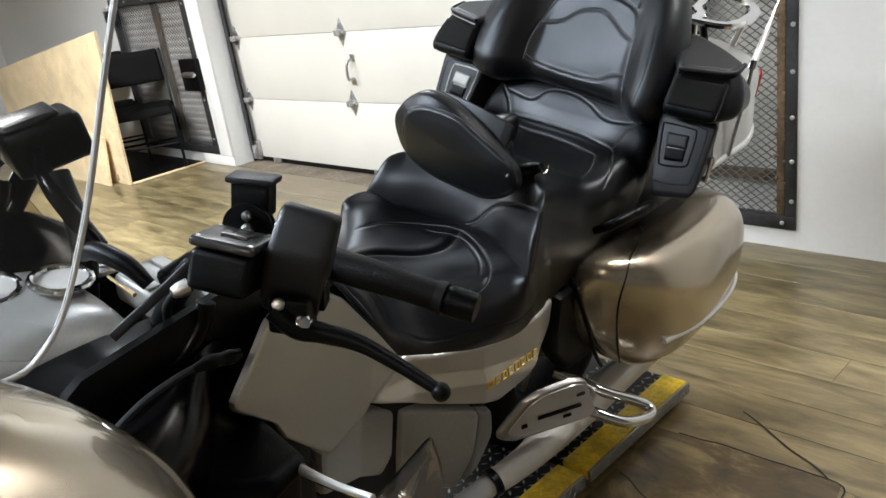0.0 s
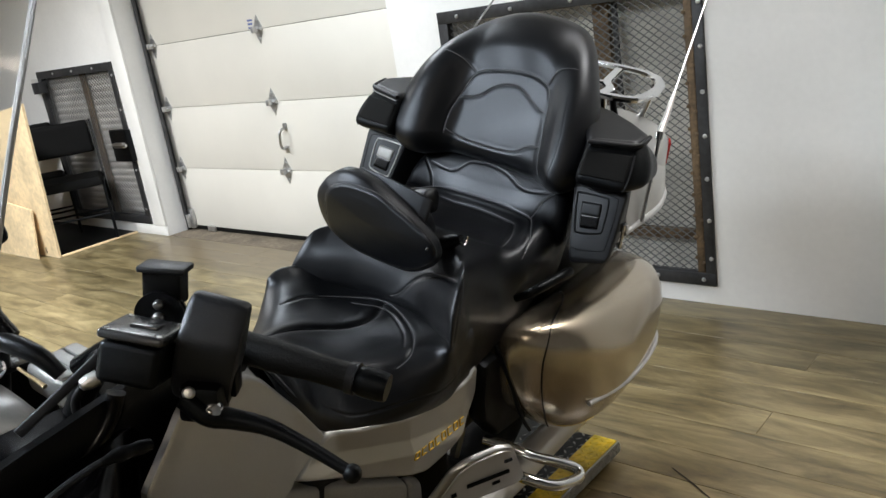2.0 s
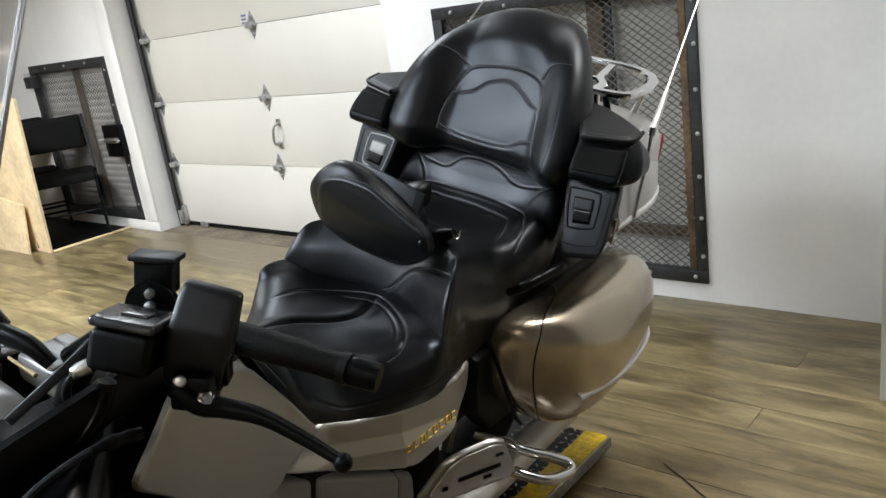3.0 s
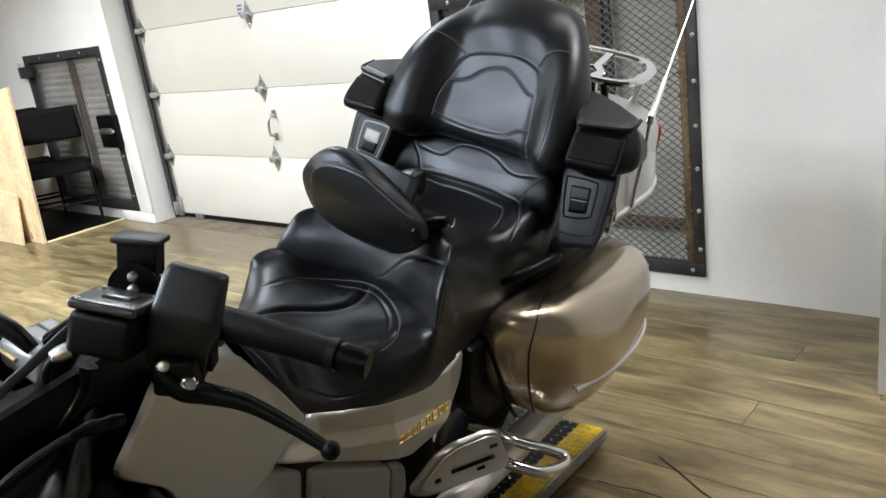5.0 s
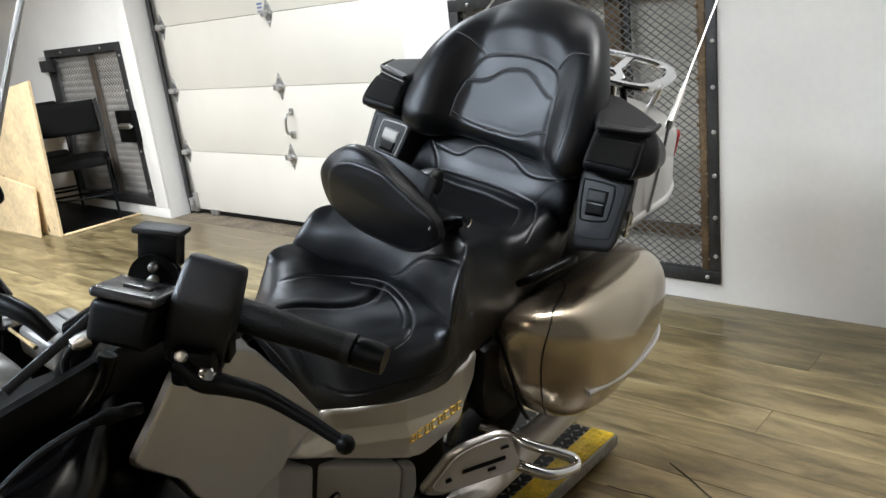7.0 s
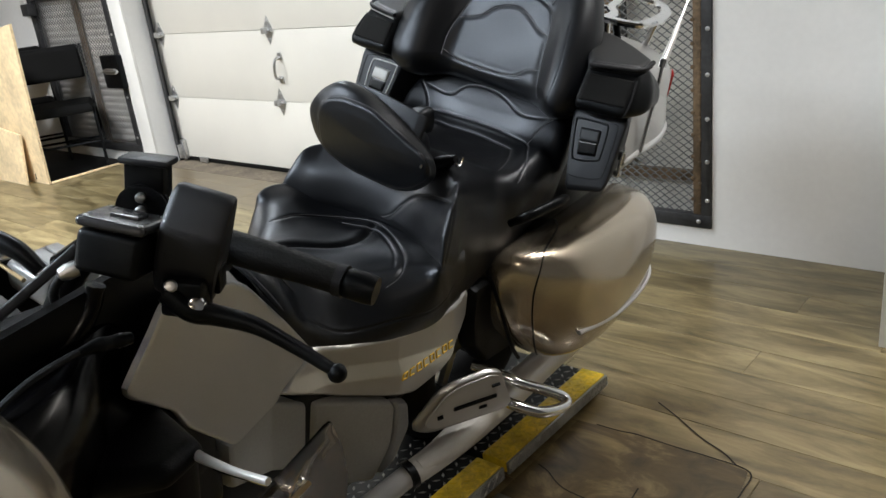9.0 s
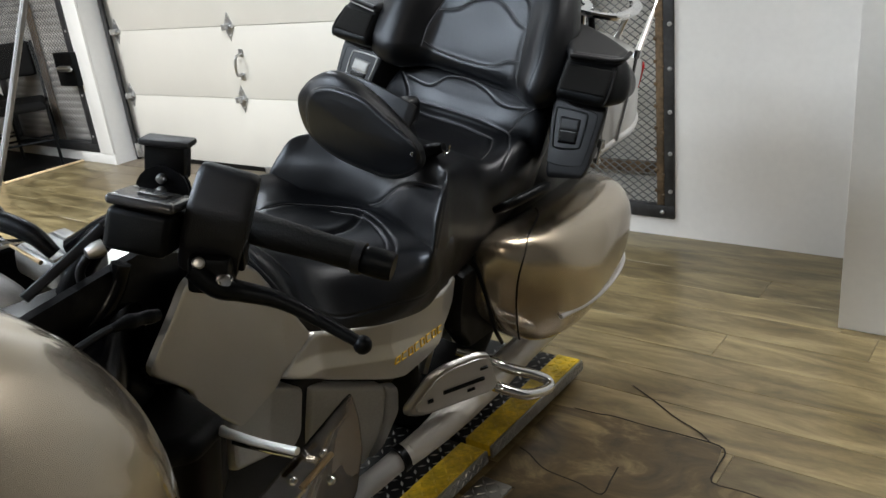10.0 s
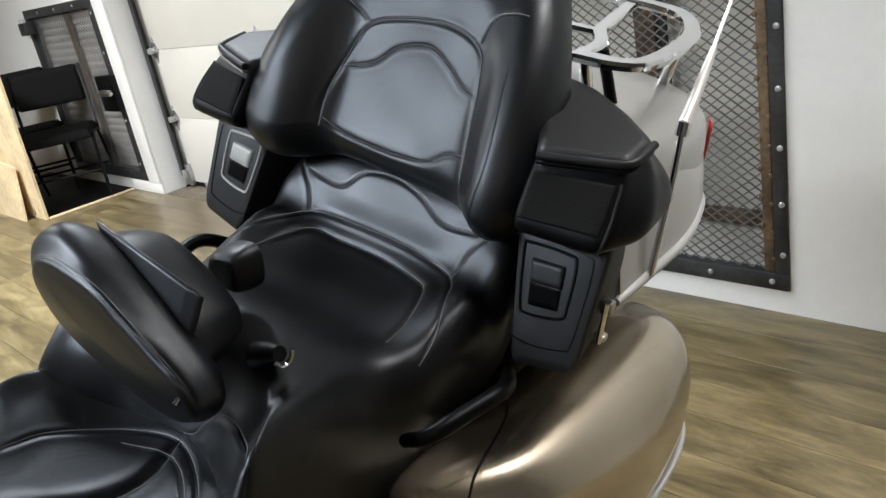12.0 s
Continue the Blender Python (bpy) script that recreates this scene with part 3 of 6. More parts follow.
def hug(ob, pts, n, lift=0.0, closed=False, smooth=2, aside=0.0):
    """A smooth line laid on the skin of a part, after a rough one, or a little aside of it."""
    me = ob.data
    co = np.empty(len(me.vertices) * 3)
    me.vertices.foreach_get("co", co)
    nr = np.empty(len(me.vertices) * 3)
    me.vertices.foreach_get("normal", nr)
    co, nr = co.reshape(-1, 3), nr.reshape(-1, 3)
    line = spline(pts, n, closed)
    out = []
    ways = np.gradient(line, axis=0)
    for p, way in zip(line, ways):
        if aside:
            k = np.argmin(((co - p) ** 2).sum(1))
            p = p + np.cross(nr[k], way / (np.linalg.norm(way) + 1e-9)) * aside
        for _ in range(3):
            k = np.argmin(((co - p) ** 2).sum(1))
            p = p - nr[k] * ((p - co[k]) @ nr[k])
        q = p
        out.append(q + nr[k] * lift)
    out = np.array(out)
    for _ in range(smooth):
        out[1:-1] = (out[:-2] + 2 * out[1:-1] + out[2:]) / 4
    return [tuple(p) for p in out]


def piping(ob, seams, r=0.0009, threads=True):
    for pts, w, depth in seams:
        line = hug(ob, pts, 60, -0.0002)
        part("piping", tubed(line, r, 6, 60), LEATHER, ob)
        if threads and (pts, w, depth) != seams[-1]:
            part("stitching", tubed(hug(ob, pts, 60, 0.0001, aside=0.0028), 0.0007, 5, 60), STITCH, ob, "grey stitching thread")


def strap(pts, width, thick, n=40, closed=False):
    """A flat bar along a curve that lies level."""
    p = spline(pts, n, closed)
    loops = []
    for i in range(n):
        a, b = p[(i - 1) % n if closed else max(i - 1, 0)], p[(i + 1) % n if closed else min(i + 1, n - 1)]
        d = Vector(b - a).normalized()
        side = Vector((-d.y, d.x, 0)).normalized() * width / 2
        up = Vector((0, 0, thick / 2))
        c = Vector(p[i])
        loops.append([c - side * 0.8 - up, c + side * 0.8 - up, c + side - up * 0.2, c + side * 0.8 + up, c - side * 0.8 + up, c - side + up * 0.2])
    bm = bmesh.new()
    if closed:
        rings(bm, loops + [loops[0]], cap=False)
        bmesh.ops.remove_doubles(bm, verts=bm.verts, dist=1e-6)
    else:
        rings(bm, loops)
    bmesh.ops.recalc_face_normals(bm, faces=bm.faces)
    return bm


def rider_seat():
    # half sections from the middle outwards: y, z, and how far they lie ahead
    st = [(0.290, [(0, 0.77), (0.1, 0.772, 0.012), (0.18, 0.786, 0.045), (0.22, 0.782, 0.075), (0.22, 0.7, 0.07), (0.2, 0.645, 0.05)]),
          (0.335, [(0, 0.768), (0.1, 0.773, 0.012), (0.185, 0.796, 0.055), (0.228, 0.8, 0.1), (0.225, 0.7, 0.07), (0.2, 0.64, 0.05)]),
          (0.385, [(0, 0.760), (0.1, 0.767, 0.01), (0.185, 0.79, 0.05), (0.232, 0.792, 0.085), (0.23, 0.7, 0.05), (0.205, 0.635, 0.04)]),
          (0.47, [(0, 0.755), (0.1, 0.768), (0.175, 0.785, 0.01), (0.222, 0.765, 0.02), (0.225, 0.7, 0.02), (0.2, 0.64, 0.01)]),
          (0.56, [(0, 0.765), (0.08, 0.773), (0.135, 0.768), (0.18, 0.73), (0.198, 0.69), (0.185, 0.65)]),
          (0.64, [(0, 0.797), (0.058, 0.796), (0.098, 0.772), (0.135, 0.73), (0.158, 0.698), (0.16, 0.67)]),
          (0.70, [(0, 0.834), (0.05, 0.829), (0.085, 0.806), (0.115, 0.768), (0.136, 0.735), (0.14, 0.705)]),
          (0.742, [(0, 0.862), (0.05, 0.857), (0.088, 0.84), (0.115, 0.808), (0.13, 0.775), (0.13, 0.735)]),
          (0.768, [(0, 0.872), (0.05, 0.865), (0.085, 0.845), (0.11, 0.81), (0.122, 0.778), (0.125, 0.745)]),
          (0.777, [(0, 0.855), (0.045, 0.85), (0.08, 0.832), (0.105, 0.8), (0.118, 0.77), (0.12, 0.74)])]
    seams = [([(0.52, -0.15, 0.78), (0.49, -0.14, 0.778), (0.45, -0.13, 0.774), (0.384, -0.074, 0.764), (0.355, -0.008, 0.765), (0.38, 0.061, 0.763), (0.44, 0.128, 0.774), (0.5, 0.167, 0.784), (0.55, 0.17, 0.78)], 0.006, 0.003),
             ([(0.40, -0.061, 0.762), (0.376, 0.003, 0.762), (0.397, 0.058, 0.762), (0.442, 0.108, 0.769), (0.495, 0.146, 0.781)], 0.0045, 0.002),
             ([(0.35, -0.009, 0.767), (0.418, 0.006, 0.757), (0.475, -0.014, 0.756), (0.55, -0.062, 0.771), (0.62, -0.068, 0.79), (0.693, -0.045, 0.828), (0.735, -0.02, 0.858), (0.768, 0.008, 0.872)], 0.012, 0.0095),
             ([(0.755, -0.005, 0.866), (0.74, 0.06, 0.855), (0.70, 0.105, 0.808)], 0.004, 0.0022),
             ([(0.70, 0.125, 0.755), (0.64, 0.15, 0.71), (0.56, 0.19, 0.71), (0.47, 0.22, 0.715), (0.41, 0.22, 0.735)], 0.0037, 0.0018)]
    seams = [(pts, w, d * 0.7) for pts, w, d in seams]
    ob = part("rider_seat", net(rows_sym(st), 340, 330, seams), LEATHER, bike, "black leather rider seat with stitched seams")
    piping(ob, seams)
    part("edge_roll", tubed([(0.742, -0.125, 0.77), (0.764, -0.108, 0.812), (0.773, -0.08, 0.84), (0.777, -0.04, 0.86), (0.778, 0, 0.864), (0.777, 0.04, 0.86), (0.773, 0.08, 0.84), (0.764, 0.108, 0.812), (0.742, 0.125, 0.77)], 0.0055, 8, 60), LEATHER, ob, "rolled leather front edge")


def passenger_seat():
    st = [(-0.11, [(0, 0.985), (0.08, 0.985), (0.15, 0.98), (0.19, 0.965), (0.2, 0.9), (0.2, 0.84)]),
          (-0.06, [(0, 0.972), (0.08, 0.972), (0.155, 0.968), (0.205, 0.945), (0.215, 0.88), (0.21, 0.82)]),
          (-0.03, [(0, 0.932), (0.08, 0.935), (0.15, 0.938), (0.205, 0.925, 0.01), (0.222, 0.86, 0.01), (0.215, 0.79)]),
          (0.0, [(0, 0.884), (0.08, 0.886), (0.145, 0.894, 0.005), (0.2, 0.895, 0.012), (0.224, 0.84, 0.012), (0.218, 0.77)]),
          (0.05, [(0, 0.862), (0.08, 0.866), (0.15, 0.884), (0.195, 0.895), (0.222, 0.85), (0.21, 0.74)]),
          (0.14, [(0, 0.862), (0.08, 0.864), (0.15, 0.87), (0.192, 0.866), (0.216, 0.82), (0.205, 0.71)]),
          (0.22, [(0, 0.905), (0.08, 0.903), (0.14, 0.892), (0.18, 0.862), (0.2, 0.78), (0.2, 0.68)]),
          (0.268, [(0, 0.915), (0.09, 0.912, 0.01), (0.15, 0.908, 0.045), (0.197, 0.9, 0.085), (0.214, 0.78, 0.085), (0.205, 0.665, 0.06)]),
          (0.302, [(0, 0.9), (0.1, 0.9, 0.012), (0.17, 0.904, 0.055), (0.212, 0.9, 0.105), (0.227, 0.77, 0.1), (0.21, 0.655, 0.07)]),
          (0.334, [(0, 0.845), (0.07, 0.848, 0.012), (0.17, 0.862, 0.072), (0.222, 0.852, 0.116), (0.231, 0.75, 0.112), (0.212, 0.65, 0.068)]),
          (0.35, [(0, 0.797), (0.09, 0.8, 0.024), (0.175, 0.812, 0.076), (0.226, 0.812, 0.112), (0.231, 0.74, 0.105), (0.211, 0.647, 0.06)]),
          (0.346, [(0, 0.77), (0.1, 0.775, 0.026), (0.18, 0.79, 0.08), (0.227, 0.798, 0.115), (0.23, 0.735, 0.108), (0.21, 0.645, 0.062)]),
          (0.33, [(0, 0.75), (0.1, 0.752, 0.026), (0.18, 0.765, 0.08), (0.225, 0.775, 0.113), (0.228, 0.73, 0.105), (0.209, 0.645, 0.06)])]
    seams = [([(0.15, -0.215, 0.85), (0.076, -0.184, 0.888), (0.002, -0.137, 0.895), (-0.01, -0.06, 0.896), (-0.008, 0.051, 0.895), (0.008, 0.138, 0.892), (0.036, 0.159, 0.888), (0.092, 0.187, 0.883), (0.15, 0.208, 0.865)], 0.0046, 0.0028),
             ([(-0.042, -0.189, 0.949), (-0.02, -0.156, 0.925), (0.001, -0.135, 0.895)], 0.0046, 0.0025),
             ([(-0.042, 0.18, 0.951), (-0.02, 0.155, 0.925), (0.01, 0.14, 0.892)], 0.0046, 0.0025),
             ([(-0.035, -0.167, 0.945), (-0.031, -0.098, 0.938), (-0.05, -0.06, 0.964), (-0.055, -0.007, 0.968), (-0.047, 0.042, 0.96), (-0.035, 0.083, 0.942), (-0.031, 0.113, 0.938), (-0.035, 0.167, 0.945)], 0.0046, 0.0022),
             ([(0.109, -0.153, 0.871), (0.025, -0.12, 0.882), (0.012, -0.062, 0.877), (0.012, 0.022, 0.877), (0.026, 0.1, 0.876), (0.041, 0.119, 0.876), (0.092, 0.14, 0.872), (0.15, 0.15, 0.868)], 0.0085, 0.004),
             ([(0.345, 0.005, 0.781), (0.342, 0.04, 0.8), (0.345, 0.074, 0.842), (0.362, 0.12, 0.872), (0.387, 0.17, 0.89), (0.408, 0.208, 0.9)], 0.006, 0.005),
             ([(0.408, 0.208, 0.9), (0.435, 0.221, 0.85), (0.455, 0.226, 0.803)], 0.005, 0.003)]
    seams = [(pts, w, d * 0.5) for pts, w, d in seams]
    rows = rows_sym(st)
    for k in range(7, len(rows)):  # the worn far side of the hump sits lower
        rows[k] = [(x - 0.045 * max(-y / 0.22, 0) ** 2, y, z - 0.045 * max(-y / 0.22, 0) ** 2) for x, y, z in rows[k]]
    ob = part("passenger_seat", net(rows, 340, 330, seams), LEATHER, bike, "black leather passenger seat with a stitched lumbar band")
    piping(ob, seams)


def passenger_backrest():
    half = [(0.11, 0.012), (0.19, 0.008), (0.235, 0.035), (0.252, 0.1), (0.238, 0.18), (0.207, 0.265), (0.162, 0.335), (0.095, 0.382)]
    out = [(0, 0.02)] + [(u * 0.97, v) for u, v in half] + [(-0.004, 0.398)] + [(-u * (1.0 + 0.17 * min(1, v / 0.05) * min(1, (0.4 - v) / 0.15)), v + 0.012 * (v < 0.05)) for u, v in half[::-1]]
    panel = [(-0.13, 0.09), (-0.13, 0.14), (-0.112, 0.2), (-0.091, 0.245), (-0.031, 0.262), (0.043, 0.266), (0.092, 0.25), (0.108, 0.226), (0.117, 0.162), (0.125, 0.11), (0.138, 0.05)]
    seams = [(panel, 0.0052, 0.0036), ([(-0.13, 0.1), (-0.091, 0.084), (-0.01, 0.077), (0.058, 0.081), (0.09, 0.1), (0.125, 0.107)], 0.0063, 0.0036),
             ([(-0.118, 0.179), (-0.067, 0.193), (-0.031, 0.221), (0.019, 0.231), (0.054, 0.215), (0.085, 0.192), (0.112, 0.184)], 0.0063, 0.0030),
             ([(0.1, 0.251), (0.115, 0.287), (0.165, 0.32)], 0.0044, 0.0030), ([(-0.091, 0.248), (-0.13, 0.276), (-0.18, 0.31)], 0.0044, 0.0030),
             ([(0.178, 0.05), (0.183, 0.14), (0.165, 0.24)], 0.0037, 0.0018)]

    seams = [(pts, w, d * 0.42) for pts, w, d in seams]

    def wrap(u):
        k = max(0.0, min(1.0, (abs(u) - 0.1) / 0.12))
        return 0.06 * k * k * (3 - 2 * k)

    def puff(u, v):
        inner = math.exp(-((u / 0.1) ** 2 + ((v - 0.16) / 0.08) ** 2) ** 2)
        wrinkle = 0.0012 * math.sin(60 * u + 25 * v) * math.exp(-((u - 0.03) / 0.12) ** 2 - ((v - 0.3) / 0.06) ** 2)
        return -0.006 * inner + wrinkle + 0.012 * math.exp(-((abs(u) - 0.17) / 0.035) ** 2) * math.exp(-((v - 0.12) / 0.12) ** 2)
    ob = part("passenger_backrest", cushion(out, lambda u, v, h: (-0.085 - 0.45 * v * 0.905 + h + wrap(u), u, 0.945 + 0.905 * v), 0.085, 0.075, seams, n=440, m=140, puff=puff), LEATHER, bike, "tall black leather backrest with stitched panels")
    lay = lambda u, v: (-0.085 - 0.45 * v * 0.905 + 0.082 + wrap(u), u, 0.945 + 0.905 * v)
    piping(ob, [([lay(u, v) for u, v in pts], w, d) for pts, w, d in seams])


def driver_backrest():
    seam = [(-0.112, 0.972), (-0.104, 1.005), (-0.085, 1.026), (-0.05, 1.037), (0.0, 1.036), (0.03, 1.03), (0.06, 1.016), (0.1, 0.998), (0.15, 0.972), (0.146, 0.935), (0.085, 0.895), (0.0, 0.89), (-0.065, 0.9), (-0.108, 0.925)]
    ridge = [(-0.15, 0.98), (-0.128, 1.02), (-0.096, 1.047), (-0.065, 1.059), (-0.03, 1.054), (0.01, 1.041), (0.055, 1.02), (0.1, 0.992), (0.142, 0.958), (0.138, 0.92), (0.08, 0.88), (0.0, 0.875), (-0.08, 0.885), (-0.135, 0.92)]

    def tilt(y, z):
        return 0.25 * max(0.0, 0.975 - 0.16 * y - z)

    def loop(pts, k, x, mix=0.0):
        p = np.array(pts) * (1 - mix) + np.array(ridge) * mix
        c = p.mean(0)
        return [(x - tilt(*(c + (q - c) * k)), *(c + (q - c) * k)) for q in p]
    shell = [loop(seam, 0.04, 0.433), loop(seam, 0.5, 0.432), loop(seam, 0.85, 0.43), loop(seam, 0.96, 0.428), loop(seam, 1.0, 0.424), loop(seam, 1.03, 0.419, 0.35), loop(seam, 1.04, 0.41, 0.8), loop(seam, 1.035, 0.398, 1.0), loop(seam, 1.01, 0.386, 1.0), loop(seam, 0.93, 0.375, 1.0), loop(seam, 0.8, 0.37, 1.0), loop(seam, 0.04, 0.368, 1.0)]
    stitch = [(0.4235 - tilt(y, z), y, z) for y, z in seam + seam[:1]]
    d = part("driver_backrest", net(shell, 110, 220, [(stitch, 0.009, 0.002)], closed_v=True, cap=True), LEATHER, bike, "small oval black leather driver backrest")
    part("piping", tubed(hug(d, stitch[:-1], 70, 0.0, True), 0.0009, 6, 110, True), LEATHER, d)
    part("stitching", tubed(hug(d, stitch[:-1], 90, 0.0001, True, aside=0.003), 0.00055, 5, 110, True), STITCH, d, "grey stitching thread")
    part("pouch", cushion([(-0.13, 0.93), (0.07, 0.92), (0.085, 0.96), (0.06, 0.99), (0.0, 1.02), (-0.06, 1.03), (-0.12, 1.0)], lambda u, v, h: (0.365 - h, u, v), 0.08, 0.035, n=80, m=16), LEATHER, d, "black leather pouch")
    A, B_, C_, D_ = Vector((0.364, -0.07, 1.056)), Vector((0.361, 0.106, 1.028)), Vector((0.38, 0.105, 0.985)), Vector((0.38, -0.05, 1.01))

    def leaf(a, b, h):
        bow = 0.008 * math.sin(math.pi * a)
        return (A * (1 - a) + B_ * a) * (1 - b) + (D_ * (1 - a) + C_ * a) * b + Vector((0.7, 0.1, 0.7)) * (h + bow - 0.004)
    part("pouch_flap", cushion([(0, 0), (0.35, -0.04), (0.7, -0.03), (1, 0), (1.0, 0.5), (0.99, 1), (0.6, 1.05), (0.2, 0.9)], leaf, 0.005, 0.12, [([(0.93, 0.05), (0.93, 0.95)], 0.02, 0.002)], n=80, m=14, smooth=False), LEATHER, d, "raised leather pouch flap")
    part("strap_tab", cushion([(-0.03, 0.95), (0.03, 0.945), (0.038, 0.985), (0.02, 1.0), (-0.03, 0.985)], lambda u, v, h: (0.235 + h, u * 0.8, 0.01 + v * 0.985), 0.03, 0.01, n=50, m=8), LEATHER, d, "short leather strap tab")
    part("bracket", boxed((0.285, -0.02, 0.86), (0.31, 0.02, 0.96), 0.006), VINYL, d)
    for at, tip in (((0.422, 0.142, 0.951), 0.6), ((0.301, 0.144, 0.938), 3.0)):
        ring = [(at[0] + 0.012 * math.cos(w + tip), at[1] + 0.002, at[2] + 0.013 * math.sin(w + tip)) for w in [k * 0.75 for k in range(5)]]
        part("clasp", tubed(ring, 0.0026, 8, 24), CHROME, d, "chrome clasp")
    part("hinge_post", tubed([(0.3, 0.1, 0.915), (0.301, 0.125, 0.93), (0.301, 0.139, 0.937)], [0.016, 0.014, 0.009], 16, 14), VINYL, d, "black hinge post")
    return d


def pod_shape(s):
    levels = [(1.002, [(0.012, 0.25), (0.004, 0.335), (-0.05, 0.355), (-0.12, 0.35), (-0.18, 0.3), (-0.2, 0.2), (-0.1, 0.21)]),
              (1.012, [(0.031, 0.25), (0.024, 0.354), (-0.03, 0.376), (-0.12, 0.37), (-0.185, 0.31), (-0.2, 0.2), (-0.1, 0.21)]),
              (1.028, [(0.034, 0.25), (0.024, 0.361), (-0.035, 0.386), (-0.125, 0.376), (-0.185, 0.31), (-0.2, 0.2), (-0.1, 0.21)]),
              (1.055, [(0.018, 0.25), (0.004, 0.359), (-0.055, 0.38), (-0.13, 0.367), (-0.185, 0.3), (-0.2, 0.2), (-0.1, 0.21)]),
              (1.082, [(-0.001, 0.251), (-0.022, 0.354), (-0.085, 0.362), (-0.135, 0.335), (-0.18, 0.27), (-0.2, 0.19), (-0.1, 0.21)]),
              (1.091, [(-0.006, 0.253), (-0.03, 0.35), (-0.088, 0.354), (-0.135, 0.32), (-0.178, 0.26), (-0.195, 0.19), (-0.1, 0.215)])]
    bm = bmesh.new()
    loops = [rounded(p, 90, 0.012) for z, p in levels]
    zs = [z for z, p in levels]
    stack = [spline([(*lp[i], z) for lp, z in zip(loops, zs)], 26) for i in range(90)]
    rings(bm, [[(stack[i][k][0], s * stack[i][k][1], stack[i][k][2]) for i in range(90)] for k in range(26)])
    bmesh.ops.recalc_face_normals(bm, faces=bm.faces)
    return bm


def quad_place(a, b, c, d, s, out):
    """Lays a unit square on four corners, mirrored by s."""
    a, b, c, d, out = (Vector(p) for p in (a, b, c, d, out))

    def place(u, v, h):
        p = (a * (1 - u) + b * u) * (1 - v) + (d * (1 - u) + c * u) * v + out * h
        return (p.x, s * p.y, p.z)
    return place


def trunk():
    st = [(-0.10, 0, 0.955, 0.2, 0.1), (-0.16, 0, 0.957, 0.26, 0.112), (-0.26, 0, 0.957, 0.3, 0.118), (-0.42, 0, 0.953, 0.295, 0.115), (-0.52, 0, 0.945, 0.265, 0.1), (-0.57, 0, 0.935, 0.2, 0.07)]
    t = part("trunk", loft(st, 60, 110, 3.4, [([(-0.15, 0.3, 1.0), (-0.3, 0.31, 0.99), (-0.5, 0.28, 0.98)], 0.006, 0.004)]), SILVER, bike, "silver painted top trunk")
    for s in (-1, 1):
        part("trunk_lip", tubed([(-0.12, s * 0.325, 0.862), (-0.2, s * 0.328, 0.866), (-0.35, s * 0.322, 0.86), (-0.5, s * 0.287, 0.85), (-0.575, s * 0.25, 0.845)], [0.006, 0.009, 0.009, 0.008, 0.006], 10, 30), TRIMGREY, t, "pale bottom lip")
        skirt = [[(x, s * (yb - 0.035), 1.0), (x, s * (yb - 0.014), 0.93), (x, s * (yb - 0.003), 0.864)] for x, yb in ((-0.13, 0.325), (-0.2, 0.328), (-0.35, 0.322), (-0.5, 0.287), (-0.57, 0.25))]
        part("side_skirt", net(skirt, 30, 12, thick=0.004), SILVER, t, "flared silver trunk side")
        part("lower_shell", cushion([(-0.12, 0.865), (-0.35, 0.865), (-0.5, 0.85), (-0.4, 0.79), (-0.2, 0.77), (-0.1, 0.8)], lambda u, v, h: (u, s * (0.28 - 0.25 * max(-0.35 - u, 0) + 0.3 * (v - 0.86) + h), v), 0.02, 0.015, n=60, m=8, smooth=False), TRIMGREY, t)
        part("tail_light", cushion([(-0.535, 0.91), (-0.52, 0.905), (-0.5, 0.98), (-0.52, 0.99)], lambda u, v, h: (u, s * (0.268 + 0.5 * (u + 0.52) + h), v), 0.006, 0.006, n=50, m=6), REDGLASS, t, "red rear lamp lens")
        pod = part("armrest_pod", pod_shape(s), BLACK, bike, "black armrest pod with a padded lid")
        lid = [(-0.003, 0.252), (-0.034, 0.355), (-0.092, 0.358), (-0.138, 0.3), (-0.178, 0.235), (-0.195, 0.175), (-0.1, 0.2)]
        part("lid", cushion([(u, s * v) for u, v in lid], lambda u, v, h: (u, v, 1.086 - 0.16 * u + h), 0.014, 0.014, smooth=False, n=140, m=16), GREYBLACK, pod, "padded lid with a rolled front edge")
        lip = [(-0.002, s * 0.255, 1.096), (-0.012, s * 0.29, 1.0975), (-0.028, s * 0.335, 1.0985), (-0.036, s * 0.351, 1.1), (-0.05, s * 0.357, 1.102), (-0.09, s * 0.357, 1.108)]
        part("lid_roll", tubed(lip, 0.0052, 10, 50), GREYBLACK, pod, "rolled front edge of the lid")
        part("lid_seam", tubed([(x + 0.003, y + s * 0.001, z - 0.008) for x, y, z in lip], 0.0014, 6, 50), BLACK if s > 0 else GREYPLASTIC, pod, "thin edge seam")
        part("speaker_cloth", cushion([(0.03, 0.06), (0.95, 0.06), (0.97, 0.94), (0.03, 0.94)], quad_place((0.034, 0.252, 1.026), (0.0245, 0.36, 1.03), (-0.022, 0.353, 1.083), (0.0, 0.252, 1.083), s, (0.8, 0.1, 0.5)), 0.004, 0.05, smooth=False, n=80, m=8), FABRIC, pod, "black speaker cloth")
        part("corner_bead", tubed(hug(pod, [(-0.022, s * 0.355, 1.082), (0.004, s * 0.361, 1.055), (0.023, s * 0.362, 1.028), (0.022, s * 0.354, 1.012)], 24, 0.0006), 0.002, 6, 24), GREYBLACK, pod)
        corners = ((-0.026, 0.225, 0.992), (-0.026, 0.354, 0.998), (0.033, 0.352, 0.848), (0.035, 0.262, 0.826))
        face = quad_place(*corners, s, (0.92, 0.05, 0.38))
